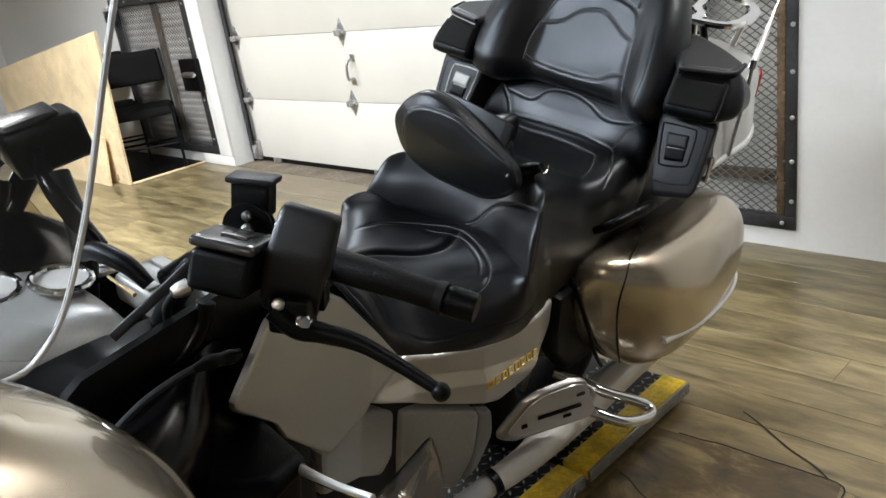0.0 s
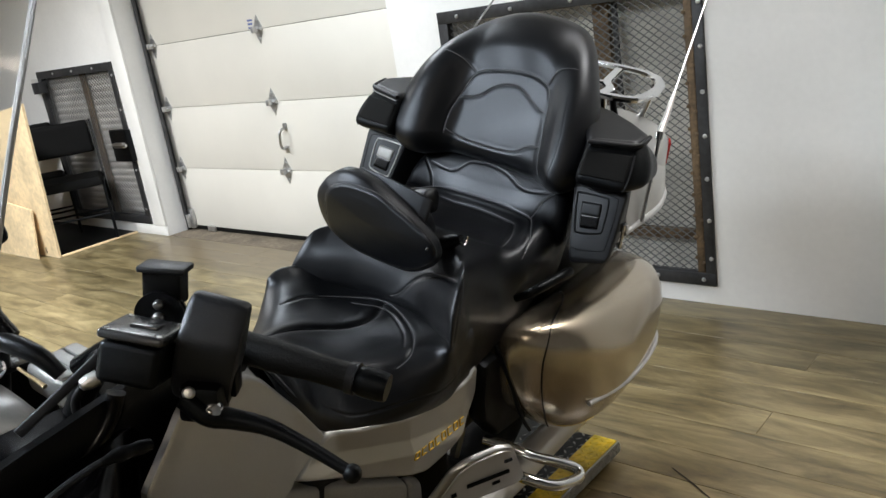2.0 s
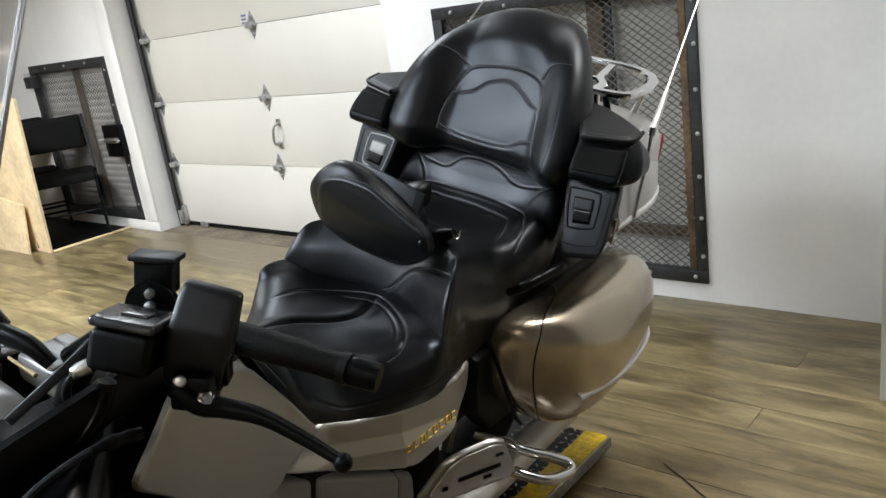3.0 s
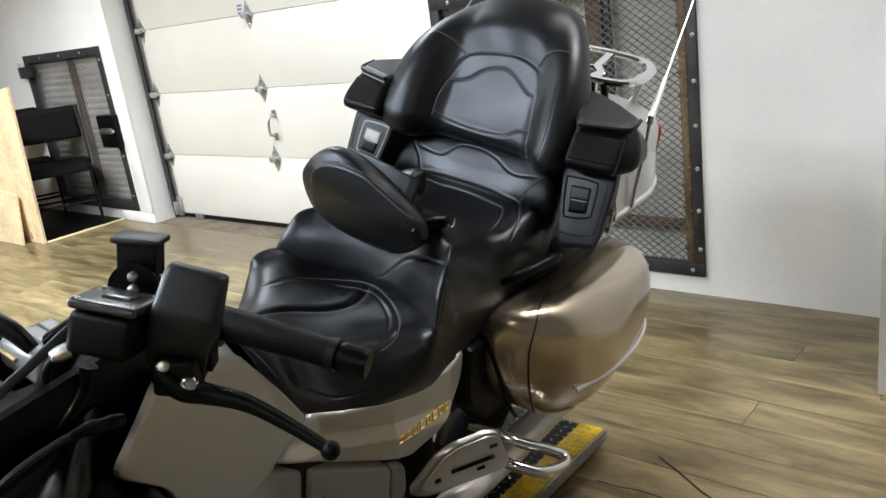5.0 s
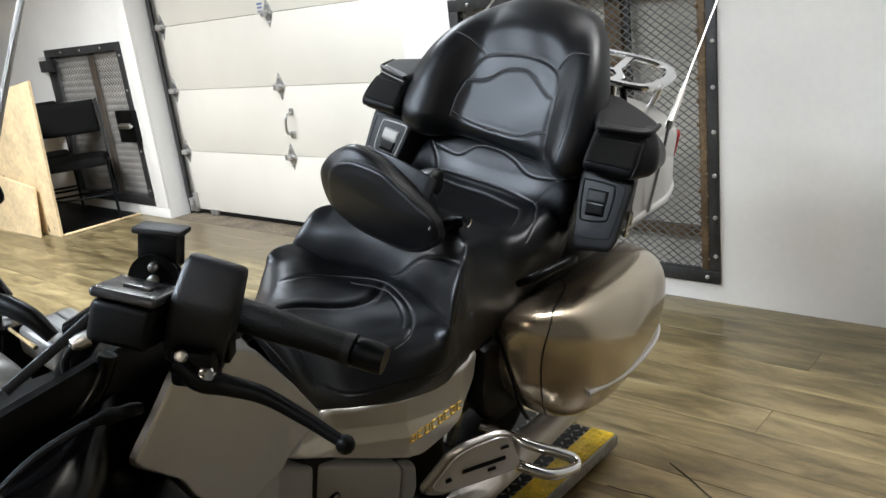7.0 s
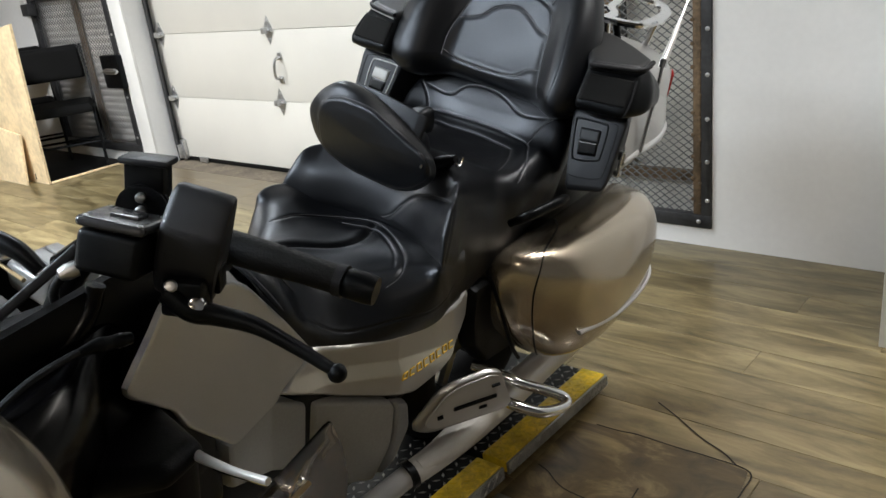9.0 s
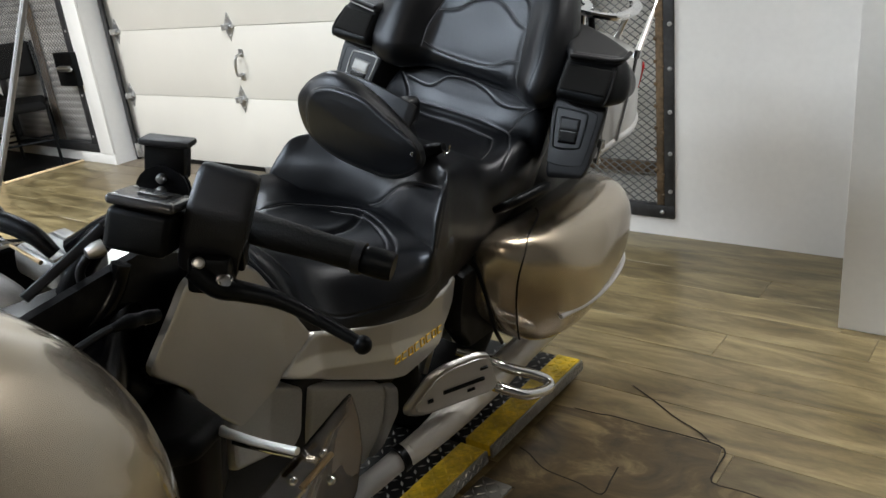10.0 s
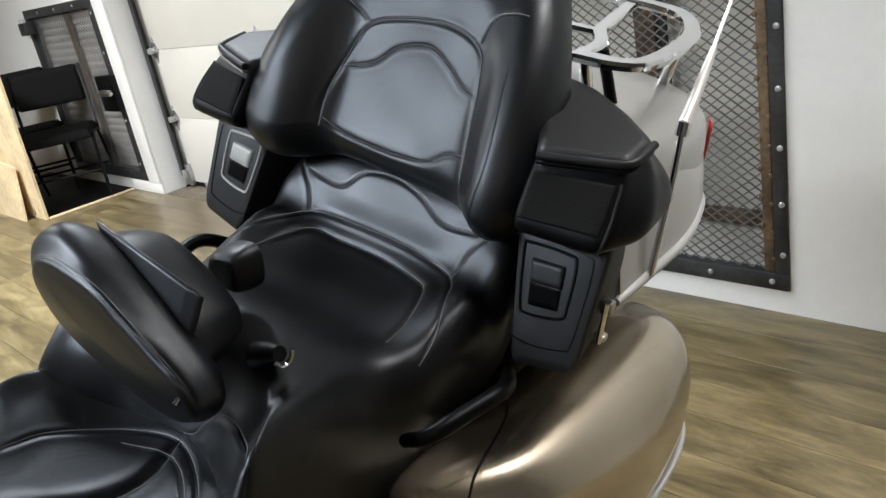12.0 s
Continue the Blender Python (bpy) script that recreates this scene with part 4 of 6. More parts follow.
        edge = rounded([(0, 0), (1, 0), (1, 0.9), (0.92, 1), (0.05, 1), (0, 0.93)], 80, 0.09)
        bm = bmesh.new()
        shell = [[face(u, v, 0.0) for u, v in edge]]
        shell += [[face(0.5 + (u - 0.5) * k, 0.5 + (v - 0.5) * k, h) for u, v in edge] for k, h in ((0.985, 0.004), (0.95, 0.007), (0.85, 0.0085))]
        rings(bm, [[(-0.14, q[1] * 0.9, q[2]) for q in shell[0]]] + shell)
        bmesh.ops.recalc_face_normals(bm, faces=bm.faces)
        panel = part("latch_panel", bm, GREYBLACK, bike, "black latch panel beside the passenger seat")
        fr = [(0.1, 0.17), (0.17, 0.12), (0.6, 0.13), (0.7, 0.18), (0.7, 0.5), (0.64, 0.6), (0.2, 0.62), (0.1, 0.55)]
        part("latch_frame", tubed([face(u, v, 0.0085) for u, v in fr], 0.0022, 8, 90, True), BLACK if s > 0 else GREYPLASTIC, panel)
        # The hollow's shade is laid on as a black patch, with no recess.
        part("latch_hollow", cushion([(0.2, 0.37), (0.6, 0.37), (0.6, 0.56), (0.2, 0.56)], lambda u, v, h: face(u, v, 0.0072 + h), 0.003, 0.03, smooth=False, n=60, m=6), GLOSSBLACK, panel)
        part("latch", cushion([(0.2, 0.22), (0.6, 0.22), (0.6, 0.4), (0.2, 0.4)], lambda u, v, h: face(u, v, 0.007 + h), 0.006, 0.04, smooth=False, n=60, m=8), GREYPLASTIC if s < 0 else GREYBLACK, panel, "latch button")
        part("seam_line", tubed([face(u, v, 0.0082) for u, v in ((0.0, 0.8), (0.3, 0.84), (0.75, 0.83), (0.86, 0.75), (0.88, 0.2), (0.78, 0.1), (0.3, 0.06))], 0.0012, 6, 70), BLACK, panel)
        for x0, z0, z1 in ((-0.022, 0.905, 0.925), (-0.012, 0.872, 0.882)):
            part("hinge_clip", boxed((x0 - 0.014, 0.346, z0), (x0, 0.362, z1), 0.003, 2, Matrix.Diagonal((1, s, 1, 1))), STEEL, panel, "bright steel clip")
        part("hinge_rod", tubed([(-0.02, s * 0.356, 0.925), (-0.01, s * 0.357, 0.873)], 0.0035, 8), CHROME, panel)
        part("grab_handle", tubed([(0.02, s * 0.25, 0.79), (0.09, s * 0.288, 0.83), (0.15, s * 0.278, 0.828), (0.198, s * 0.259, 0.816), (0.2, s * 0.225, 0.79)], [0.01, 0.011, 0.011, 0.011, 0.009], 14, 40), BLACK, bike, "black grab handle")
        ant = part("antenna", tubed([(-0.2, s * 0.335, 0.87), (-0.235, s * 0.33, 0.99), (-0.253, s * 0.3255, 1.063)], 0.0052, 10, 16), CHROME, bike, "chrome whip antenna")
        part("collar", tubed([(-0.252, s * 0.3256, 1.06), (-0.257, s * 0.325, 1.078)], 0.0095, 12), CHROME, ant)
        part("sheath", tubed([(-0.256, s * 0.325, 1.075), (-0.3, s * 0.319, 1.105), (-0.34, s * 0.314, 1.141), (-0.355, s * 0.312, 1.154)], [0.0085, 0.008, 0.007, 0.0045], 12, 14), PALECHROME, ant, "cream plastic sheath")
        part("mast", tubed([(-0.355, s * 0.312, 1.154), (-0.76, s * 0.259, 1.515)], [0.003, 0.0018], 8), STEEL, ant)
    return t


def rack():
    r = part("luggage_rack", strap([(-0.225, 0.175, 1.145), (-0.225, 0.23, 1.145), (-0.25, 0.262, 1.145), (-0.34, 0.265, 1.145), (-0.44, 0.245, 1.145), (-0.53, 0.185, 1.145), (-0.565, 0.09, 1.145), (-0.57, 0, 1.145),
                                    (-0.565, -0.09, 1.145), (-0.53, -0.185, 1.145), (-0.44, -0.245, 1.145), (-0.34, -0.265, 1.145), (-0.25, -0.262, 1.145), (-0.225, -0.23, 1.145), (-0.225, -0.175, 1.145)], 0.028, 0.012, 110), CHROME, bike, "polished chrome luggage rack")
    for s in (-1, 1):
        part("rack_bar", strap([(-0.222, s * 0.172, 1.143), (-0.3, s * 0.168, 1.143), (-0.36, s * 0.135, 1.143), (-0.44, s * 0.115, 1.143), (-0.56, s * 0.09, 1.143)], 0.024, 0.01, 24), CHROME, r)
        part("rack_bar", strap([(-0.36, s * 0.13, 1.142), (-0.365, s * 0.05, 1.142), (-0.37, 0, 1.142)], 0.02, 0.01, 10), CHROME, r)
        part("rack_post", tubed([(-0.25, s * 0.185, 1.05), (-0.24, s * 0.178, 1.142)], 0.009, 12), CHROME, r)
        part("rack_post", tubed([(-0.3, s * 0.2, 1.05), (-0.29, s * 0.178, 1.14)], 0.009, 12), BLACK, r)
        part("rack_post", tubed([(-0.47, s * 0.2, 1.05), (-0.47, s * 0.225, 1.14)], 0.009, 12), CHROME, r)


def saddlebag(s):
    st = [(0.222, 0.225, 0.63, 0.012, 0.035), (0.205, 0.235, 0.628, 0.045, 0.082), (0.165, 0.25, 0.605, 0.08, 0.12), (0.09, 0.272, 0.58, 0.112, 0.153), (-0.02, 0.288, 0.572, 0.122, 0.165), (-0.15, 0.292, 0.578, 0.122, 0.16), (-0.28, 0.288, 0.59, 0.112, 0.145), (-0.35, 0.278, 0.598, 0.09, 0.118), (-0.395, 0.268, 0.605, 0.05, 0.07)]
    seam = [([(0.0, s * 0.235, 0.738), (0.035, s * 0.262, 0.733), (0.1, s * 0.278, 0.725), (0.15, s * 0.285, 0.708), (0.182, s * 0.293, 0.655), (0.183, s * 0.303, 0.571), (0.14, s * 0.305, 0.47), (0.1, s * 0.295, 0.425)], 0.004, 0.004)]
    b = part("saddlebag", loft([(x, s * cy, cz, ry, rz) for x, cy, cz, ry, rz in st], 170, 130, 2.45), PAINT, bike, "glossy champagne painted saddlebag")
    for pts, w, d in seam:
        part("seam_gap", tubed(hug(b, pts, 60, 0.0008, smooth=4), 0.0019, 6, 90), BLACK, b, "dark lid seam")
    part("trim_strip", tubed([(0.1, s * 0.384, 0.535), (-0.05, s * 0.409, 0.522), (-0.2, s * 0.41, 0.518), (-0.31, s * 0.393, 0.52), (-0.375, s * 0.354, 0.525), (-0.405, s * 0.31, 0.545)], 0.0055, 8, 40), TRIMGREY, b, "thin pale grey trim strip")
    part("edge_gasket", tubed([(0.21, s * 0.19, 0.67), (0.225, s * 0.222, 0.64), (0.215, s * 0.25, 0.57), (0.185, s * 0.265, 0.49), (0.15, s * 0.27, 0.44)], 0.005, 8, 24), BLACK, b)


def side_y(x):
    return float(np.interp(x, [0.25, 0.38, 0.54, 0.69, 0.8, 1.15], [0.212, 0.232, 0.215, 0.16, 0.158, 0.27]))


def side_panels(s):
    top = [(0.308, 0.679), (0.36, 0.676), (0.42, 0.672), (0.515, 0.675), (0.585, 0.684), (0.64, 0.692), (0.705, 0.713), (0.804, 0.665), (0.675, 0.59), (0.57, 0.545), (0.50, 0.518), (0.42, 0.53), (0.335, 0.57), (0.306, 0.61)]

    def flank(u, v, h):
        crease = 0.012 * max(0.0, min(1.0, (v - 0.555 - 0.25 * (u - 0.4)) / 0.03))
        return (u, s * (side_y(u) - 0.03 + h - crease), v)
    part("side_cover", cushion(top, flank, 0.03, 0.012, n=130, m=34, smooth=False), SILVER, bike, "silver painted side cover")
    low_top = 2.0 if s > 0 else 0.84
    fair = [(0.725, 0.722), (0.79, 0.815), (0.885, 0.928), (0.925, 0.962), (0.99, 0.995), (1.035, 1.012), (1.072, 1.016), (1.097, 0.992), (1.128, 0.968), (1.15, 0.95), (1.143, 0.934), (1.07, 0.858), (1.046, 0.811), (0.94, 0.686), (0.815, 0.667)]
    part("fairing_panel", cushion([(u, min(v, low_top - 0.1 * abs(u - 1.0))) for u, v in fair] if s < 0 else fair, lambda u, v, h: (u, s * (side_y(u) - 0.009 + h), v), 0.009, 0.005, n=130, m=24, smooth=False), SILVER, bike, "silver painted fairing side panel")
    front_low = [(0.80, 0.648), (0.712, 0.59), (0.712, 0.485), (0.745, 0.45), (0.93, 0.57), (0.935, 0.672), (0.85, 0.655)]
    part("engine_cover", cushion(front_low, lambda u, v, h: (u, s * (side_y(u) - 0.045 + h), v), 0.022, 0.01, n=90, m=14, smooth=False), GREYPLASTIC, bike, "grey plastic engine cover")
    rear_low = [(0.702, 0.585), (0.535, 0.513), (0.522, 0.495), (0.523, 0.4), (0.56, 0.31), (0.7, 0.36), (0.704, 0.48)]

    def low(u, v, h):
        fold = 0.04 * max(0.0, (0.46 - v + 0.3 * (u - 0.6)))
        return (u, s * (side_y(u) - 0.045 + h - fold), v)
    part("engine_cover", cushion(rear_low, low, 0.024, 0.01, n=90, m=20, smooth=False), GREYPLASTIC, bike, "grey plastic engine cover")
    tail_low = [(0.512, 0.49), (0.47, 0.47), (0.46, 0.4), (0.5, 0.33), (0.545, 0.31), (0.512, 0.4)]
    part("rear_cover", cushion(tail_low, lambda u, v, h: (u, s * (side_y(u) - 0.05 + h), v), 0.02, 0.01, n=60, m=10, smooth=False), GREYPLASTIC, bike)
    strut = [(0.295, 0.665), (0.225, 0.66), (0.13, 0.5), (0.05, 0.4), (0.2, 0.42), (0.27, 0.5), (0.29, 0.58)]
    part("frame_strut", cushion(strut, lambda u, v, h: (u, s * (0.185 + h), v), 0.03, 0.012, n=80, m=12, smooth=False), BLACK, bike, "black frame strut cover")


def badge():
    """A row of gold marks of the badge's size, slanted strokes that lie on the cover."""
    def on(x, z, lift):
        crease = 0.012 * max(0.0, min(1.0, (z - 0.555 - 0.25 * (x - 0.4)) / 0.03))
        return (x, side_y(x) - crease + lift, z)
    for k in range(8):
        x0, z0 = 0.54 - k * 0.0212, 0.584 - 0.0006 * k
        bm = bmesh.new()
        w, h, r = 0.0125, 0.0062, 0.0017
        ring = [(0, -h), (-w, -h), (-w - 0.003, h), (-0.003, h)]
        bars = [(ring[0], ring[1]), (ring[2], ring[3]), (ring[3], ring[0])] if k % 2 else [(ring[1], ring[2]), (ring[2], ring[3]), (ring[3], ring[0]), (ring[0], ring[1])]
        for (a, b), (c, d) in bars:
            tube(bm, [on(x0 + a, z0 + b, 0.0012), on(x0 + c, z0 + d, 0.0012)], r, 6)
        part("badge_mark", bm, GOLD, bike, "gold badge mark")


def under():
    part("engine_block", boxed((0.45, -0.13, 0.26), (1.1, 0.13, 0.62), 0.03, 3), BLACK, bike, "black engine and frame in shadow")
    part("body_core", boxed((0.0, -0.15, 0.42), (0.6, 0.15, 0.7), 0.03, 3), BLACK, bike)
    part("tail_core", boxed((-0.42, -0.17, 0.62), (0.1, 0.17, 0.84), 0.03, 3), BLACK, bike)
    for s in (-1, 1):
        m = part("muffler", tubed([(0.52, s * 0.235, 0.33), (0.47, s * 0.25, 0.34), (0.36, s * 0.262, 0.345), (0.1, s * 0.265, 0.335), (-0.2, s * 0.27, 0.33), (-0.42, s * 0.275, 0.33)], [0.026, 0.034, 0.038, 0.036, 0.042, 0.042], 20, 40), PALECHROME, bike, "chrome muffler")
        part("heat_shield", tubed([(0.5, s * 0.245, 0.345), (0.42, s * 0.262, 0.356), (0.27, s * 0.272, 0.357)], [0.02, 0.034, 0.03], 16, 16), PALECHROME, m, "pale heat shield")
        part("clamp", tubed([(0.525, s * 0.234, 0.33), (0.51, s * 0.238, 0.332)], 0.031, 16), BLACK, m)
        part("header_pipe", tubed([(0.72, s * 0.15, 0.24), (0.62, s * 0.2, 0.29), (0.52, s * 0.235, 0.33)], 0.024, 16, 12), TRIMGREY, m)
        part("guard_bar", tubed([(0.24, s * 0.2, 0.435), (0.222, s * 0.261, 0.43), (0.206, s * 0.312, 0.42), (0.165, s * 0.36, 0.4), (0.14, s * 0.395, 0.382), (0.165, s * 0.408, 0.38), (0.236, s * 0.384, 0.396), (0.268, s * 0.335, 0.409), (0.27, s * 0.286, 0.405), (0.29, s * 0.2, 0.4)], 0.0125, 14, 70), CHROME, bike, "chrome rear guard bar")
        # folded footboard: a plate that tilts outwards
        out = [(0.293, 0.439), (0.34, 0.541), (0.365, 0.548), (0.43, 0.535), (0.46, 0.515), (0.495, 0.44), (0.49, 0.42), (0.46, 0.405), (0.31, 0.42)]
        lay = lambda u, v, h: (u, s * (0.232 + 0.55 * (0.49 - u) - 0.12 * (0.54 - v) + h), v)
        f = part("passenger_footboard", cushion(out, lay, 0.012, 0.006, n=110, m=12, smooth=False), STEEL, bike, "folded silver passenger footboard with slots")
        inner = [(c[0] * 0.86 + 0.055, c[1] * 0.84 + 0.078) for c in out]
        part("face_plate", cushion(inner, lambda u, v, h: lay(u, v, 0.0122 + h), 0.004, 0.003, n=90, m=6, smooth=False), TRIMGREY, f)
        for (u0, v0), (u1, v1), w in (((0.345, 0.478), (0.43, 0.468), 0.005), ((0.36, 0.455), (0.375, 0.453), 0.004), ((0.345, 0.51), (0.36, 0.508), 0.004), ((0.45, 0.455), (0.46, 0.453), 0.005)):
            part("slot", tubed([lay(u0, v0, 0.017), lay(u1, v1, 0.017)], w, 8), BLACK, f)
    wheel("rear_wheel", -0.02, 0.315, 0.085)
    wheel("front_wheel", 1.68, 0.315, 0.062)
    part("front_fork", tubed([(1.68, -0.1, 0.32), (1.45, -0.1, 0.85)], 0.026, 14), STEEL, bike)
    part("front_fork", tubed([(1.68, 0.1, 0.32), (1.45, 0.1, 0.85)], 0.026, 14), STEEL, bike)
    part("swing_arm", boxed((-0.05, -0.12, 0.28), (0.5, -0.085, 0.36), 0.012, 2), BLACK, bike)
    part("side_stand", tubed([(0.62, 0.17, 0.28), (0.56, 0.265, 0.085)], 0.014, 10), BLACK, bike)


def wheel(name, x, z, w):
    bm = bmesh.new()
    loops = []
    for k in range(48):
        a = 2 * math.pi * k / 48
        loops.append([(x + (0.24 + 0.075 * math.cos(t)) * math.cos(a), w * math.sin(t), z + (0.24 + 0.075 * math.cos(t)) * math.sin(a)) for t in (2 * math.pi * i / 14 for i in range(14))])
    rings(bm, loops + [loops[0]], cap=False)
    bmesh.ops.remove_doubles(bm, verts=bm.verts, dist=1e-5)
    wh = part(name, bm, RUBBER, bike, "black road tyre on a cast wheel")
    bm = bmesh.new()
    for k in range(5):
        a = 2 * math.pi * k / 5
        tube(bm, [(x, 0, z), (x + 0.2 * math.cos(a), 0, z + 0.2 * math.sin(a))], 0.02, 8)
    tube(bm, [(x, -w * 0.9, z), (x, w * 0.9, z)], 0.05, 16)
    part("rim", bm, STEEL, wh)


def front():
    # fuel tank cover ahead of the seat
    st = [(0.79, [(0, 0.84), (0.05, 0.832), (0.09, 0.81), (0.12, 0.77), (0.13, 0.72)]), (0.825, [(0, 0.893), (0.055, 0.886), (0.1, 0.86), (0.14, 0.81), (0.155, 0.72)]),
          (0.9, [(0, 0.912), (0.08, 0.9), (0.13, 0.875), (0.165, 0.82), (0.172, 0.74)]), (0.98, [(0, 0.905), (0.09, 0.897), (0.14, 0.875), (0.165, 0.83), (0.17, 0.76)])]
    t = part("tank_cover", net(rows_sym(st), 40, 50), SILVER, bike, "silver painted tank cover")
    part("filler_lid", cushion([(0.86, -0.06), (1.0, -0.08), (1.0, 0.08), (0.86, 0.06)], lambda u, v, h: (u, v, 0.912 - 0.06 * (u - 0.86) + h), 0.01, 0.008, smooth=False, n=60, m=8), SILVER, t)
    # black inner fairing: sloping cheeks on both sides of the steering head
    for s in (-1, 1):
        ck = []
        for x, pts in ((1.06, [(0.06, 0.95), (0.12, 0.93), (0.17, 0.96), (0.195, 0.965), (0.2, 0.9), (0.19, 0.75)]), (1.13, [(0.06, 0.955), (0.13, 0.95), (0.19, 1.0), (0.225, 1.005), (0.225, 0.93), (0.21, 0.77)]),
                       (1.22, [(0.06, 0.96), (0.14, 0.965), (0.22, 1.0), (0.28, 1.01), (0.31, 0.95), (0.28, 0.78)]), (1.32, [(0.08, 0.97), (0.16, 0.98), (0.25, 1.0), (0.32, 1.0), (0.36, 0.94), (0.33, 0.8)])):
            ck.append([(x, s * y, z) for y, z in pts])
        part("inner_cover", cushion(([(0.93, 0.95), (1.02, 1.022), (1.1, 1.06), (1.3, 1.05), (1.4, 0.9)] if s > 0 else [(0.98, 0.88), (1.1, 0.92), (1.3, 0.94), (1.38, 0.88)]) + [(1.3, 0.68), (0.98, 0.68)], lambda u, v, h: (u, s * (0.2 + 0.1 * (u - 1.05) + h), v), 0.012, 0.01, n=70, m=8, smooth=False), VINYL, bike, "black inner cover")
        c = part("inner_fairing", net(ck, 30, 40, thick=0.006), GLOSSBLACK, bike, "black inner fairing")
        part("edge_strip", tubed([(1.235, s * 0.2, 1.055), (1.186, s * 0.2, 1.076), (1.138, s * 0.2, 1.098)], 0.0055, 8, 10, flat=0.5), GREYBLACK, c, "dark grey edge strip")
        part("curved_edge", tubed([(1.235, s * 0.225, 0.985), (1.184, s * 0.222, 1.0), (1.148, s * 0.22, 1.03), (1.135, s * 0.22, 1.06)], 0.011, 10, 20), GLOSSBLACK, c)
        part("hose", tubed([(1.3, s * 0.28, 1.01), (1.257, s * 0.28, 1.03), (1.212, s * 0.28, 1.037), (1.19, s * 0.28, 1.036)], 0.0038, 8, 18), GREYBLACK, c)
        part("connector", tubed([(1.2, s * 0.28, 1.036), (1.185, s * 0.28, 1.035), (1.18, s * 0.28, 1.034), (1.142, s * 0.28, 1.024)], [0.0045, 0.006, 0.0085, 0.007, 0.008, 0.0065], 14, 26), BLACK, c, "black cable connector")
        cowl = [(1.30, 0.99), (1.18, 0.965), (1.155, 0.95), (1.05, 0.81), (0.945, 0.682), (0.94, 0.58), (1.05, 0.5), (1.3, 0.65)]
        part("lower_cowl", cushion(cowl, lambda u, v, h: (u, s * (side_y(min(u, 1.15)) + 0.25 * max(u - 1.15, 0) - 0.05 + h), v), 0.03, 0.02, n=90, m=14, smooth=False), VINYL, bike, "matt black lower cowl")
    pad = [(1.2, 0.15), (1.125, 0.175), (1.085, 0.235), (1.105, 0.34), (1.165, 0.352), (1.225, 0.3)]
    for s in (-1, 1):
        c = part("leg_pad", cushion([(u, s * v) for u, v in pad], lambda u, v, h: (u, v, 0.868 + h + 0.12 * (abs(v) - 0.25)), 0.02, 0.02, n=80, m=12, smooth=False), VINYL, bike, "black vinyl pocket cover")
        bm = bmesh.new()
        o = rounded([(u, s * v * 0.985) for u, v in pad], 60, 0.02)
        rings(bm, [[(u, v, z + 0.12 * (abs(v) - 0.25)) for u, v in o] for z in (0.7, 0.86)])
        part("pocket_side", bm, BLACK, c)
    dash = [[(x, y, z + lift) for y, z in ((-0.24, 0.9), (-0.2, 0.955), (-0.1, 0.975), (0, 0.976), (0.035, 0.966), (0.062, 0.94), (0.072, 0.9), (0.075, 0.84))] for x, lift in ((1.12, -0.04), (1.14, -0.015), (1.2, 0.0), (1.34, 0.015))]
    d = part("dash_cover", net(dash, 30, 40, thick=0.006), DASHGREY, bike, "grey dash cover")
    for x, y, r in ((1.155, -0.062, 0.036), (1.235, -0.11, 0.045)):
        ring = [(x + r * math.cos(w), y + r * math.sin(w), 0.98 + 0.12 * r * math.cos(w)) for w in (2 * math.pi * k / 12 for k in range(12))]
        g = part("gauge", tubed(ring, 0.005, 8, 40, True), CHROME, d, "chrome ringed gauge")
        part("gauge_face", cushion([(x + 0.9 * r * math.cos(w), y + 0.9 * r * math.sin(w)) for w in (2 * math.pi * k / 12 for k in range(12))], lambda u, v, h: (u, v, 0.976 + h), 0.003, 0.004, n=40, m=5), GREYPLASTIC, g, "pale gauge face")
    part("key_stalk", tubed([(1.135, -0.035, 1.02), (1.128, -0.01, 1.03), (1.115, 0.035, 1.022), (1.105, 0.06, 1.0)], [0.011, 0.013, 0.012, 0.009], 12, 16), BLACK, bike, "black switch stalk")
    part("stalk_lever", tubed([(1.14, 0.03, 1.015), (1.14, 0.085, 1.012)], [0.002, 0.003], 8), BRASS, bike, "thin brass lever")
    c = part("button_console", boxed((1.015, -0.05, 0.93), (1.095, 0.045, 0.975), 0.012, 3, Matrix.Translation((0, 0, -0.006))), DASHGREY, bike, "grey console with glossy buttons")
    for k in range(3):
        part("button", boxed((1.025 + 0.023 * k, -0.035, 0.968), (1.043 + 0.023 * k, 0.03, 0.973), 0.002, 2), GREYPLASTIC, c)
    # the far handlebar stands on twin bright-edged risers
    for dy in (0.0, 0.03):
        part("riser_tube", tubed([(1.16, -0.25 - dy, 0.93), (1.146, -0.25 - dy, 0.958), (1.061, -0.25 - dy, 1.068)], 0.011, 12, 12), GLOSSBLACK, bike, "glossy black riser tube")
    sw = part("brake_cluster", boxed((-0.055, -0.05, -0.038), (0.055, 0.05, 0.03), 0.012, 3, pose(1.052, -0.26, 1.09, 8, 12, -12)), BLACK, bike, "black brake switch cluster")
    part("cap", boxed((-0.03, -0.04, 0.03), (0.05, 0.04, 0.04), 0.005, 3, pose(1.052, -0.26, 1.09, 8, 12, -12)), CAPGLOSS, sw, "glossy cap")
    nose = [(1.37, 0, 0.8, 0.3, 0.15), (1.42, 0, 0.82, 0.35, 0.18), (1.6, 0, 0.82, 0.3, 0.2), (1.75, 0, 0.8, 0.2, 0.14), (1.82, 0, 0.78, 0.08, 0.07)]
    part("front_fairing", loft(nose, 40, 60, 2.6), PAINT, bike, "champagne painted front fairing")
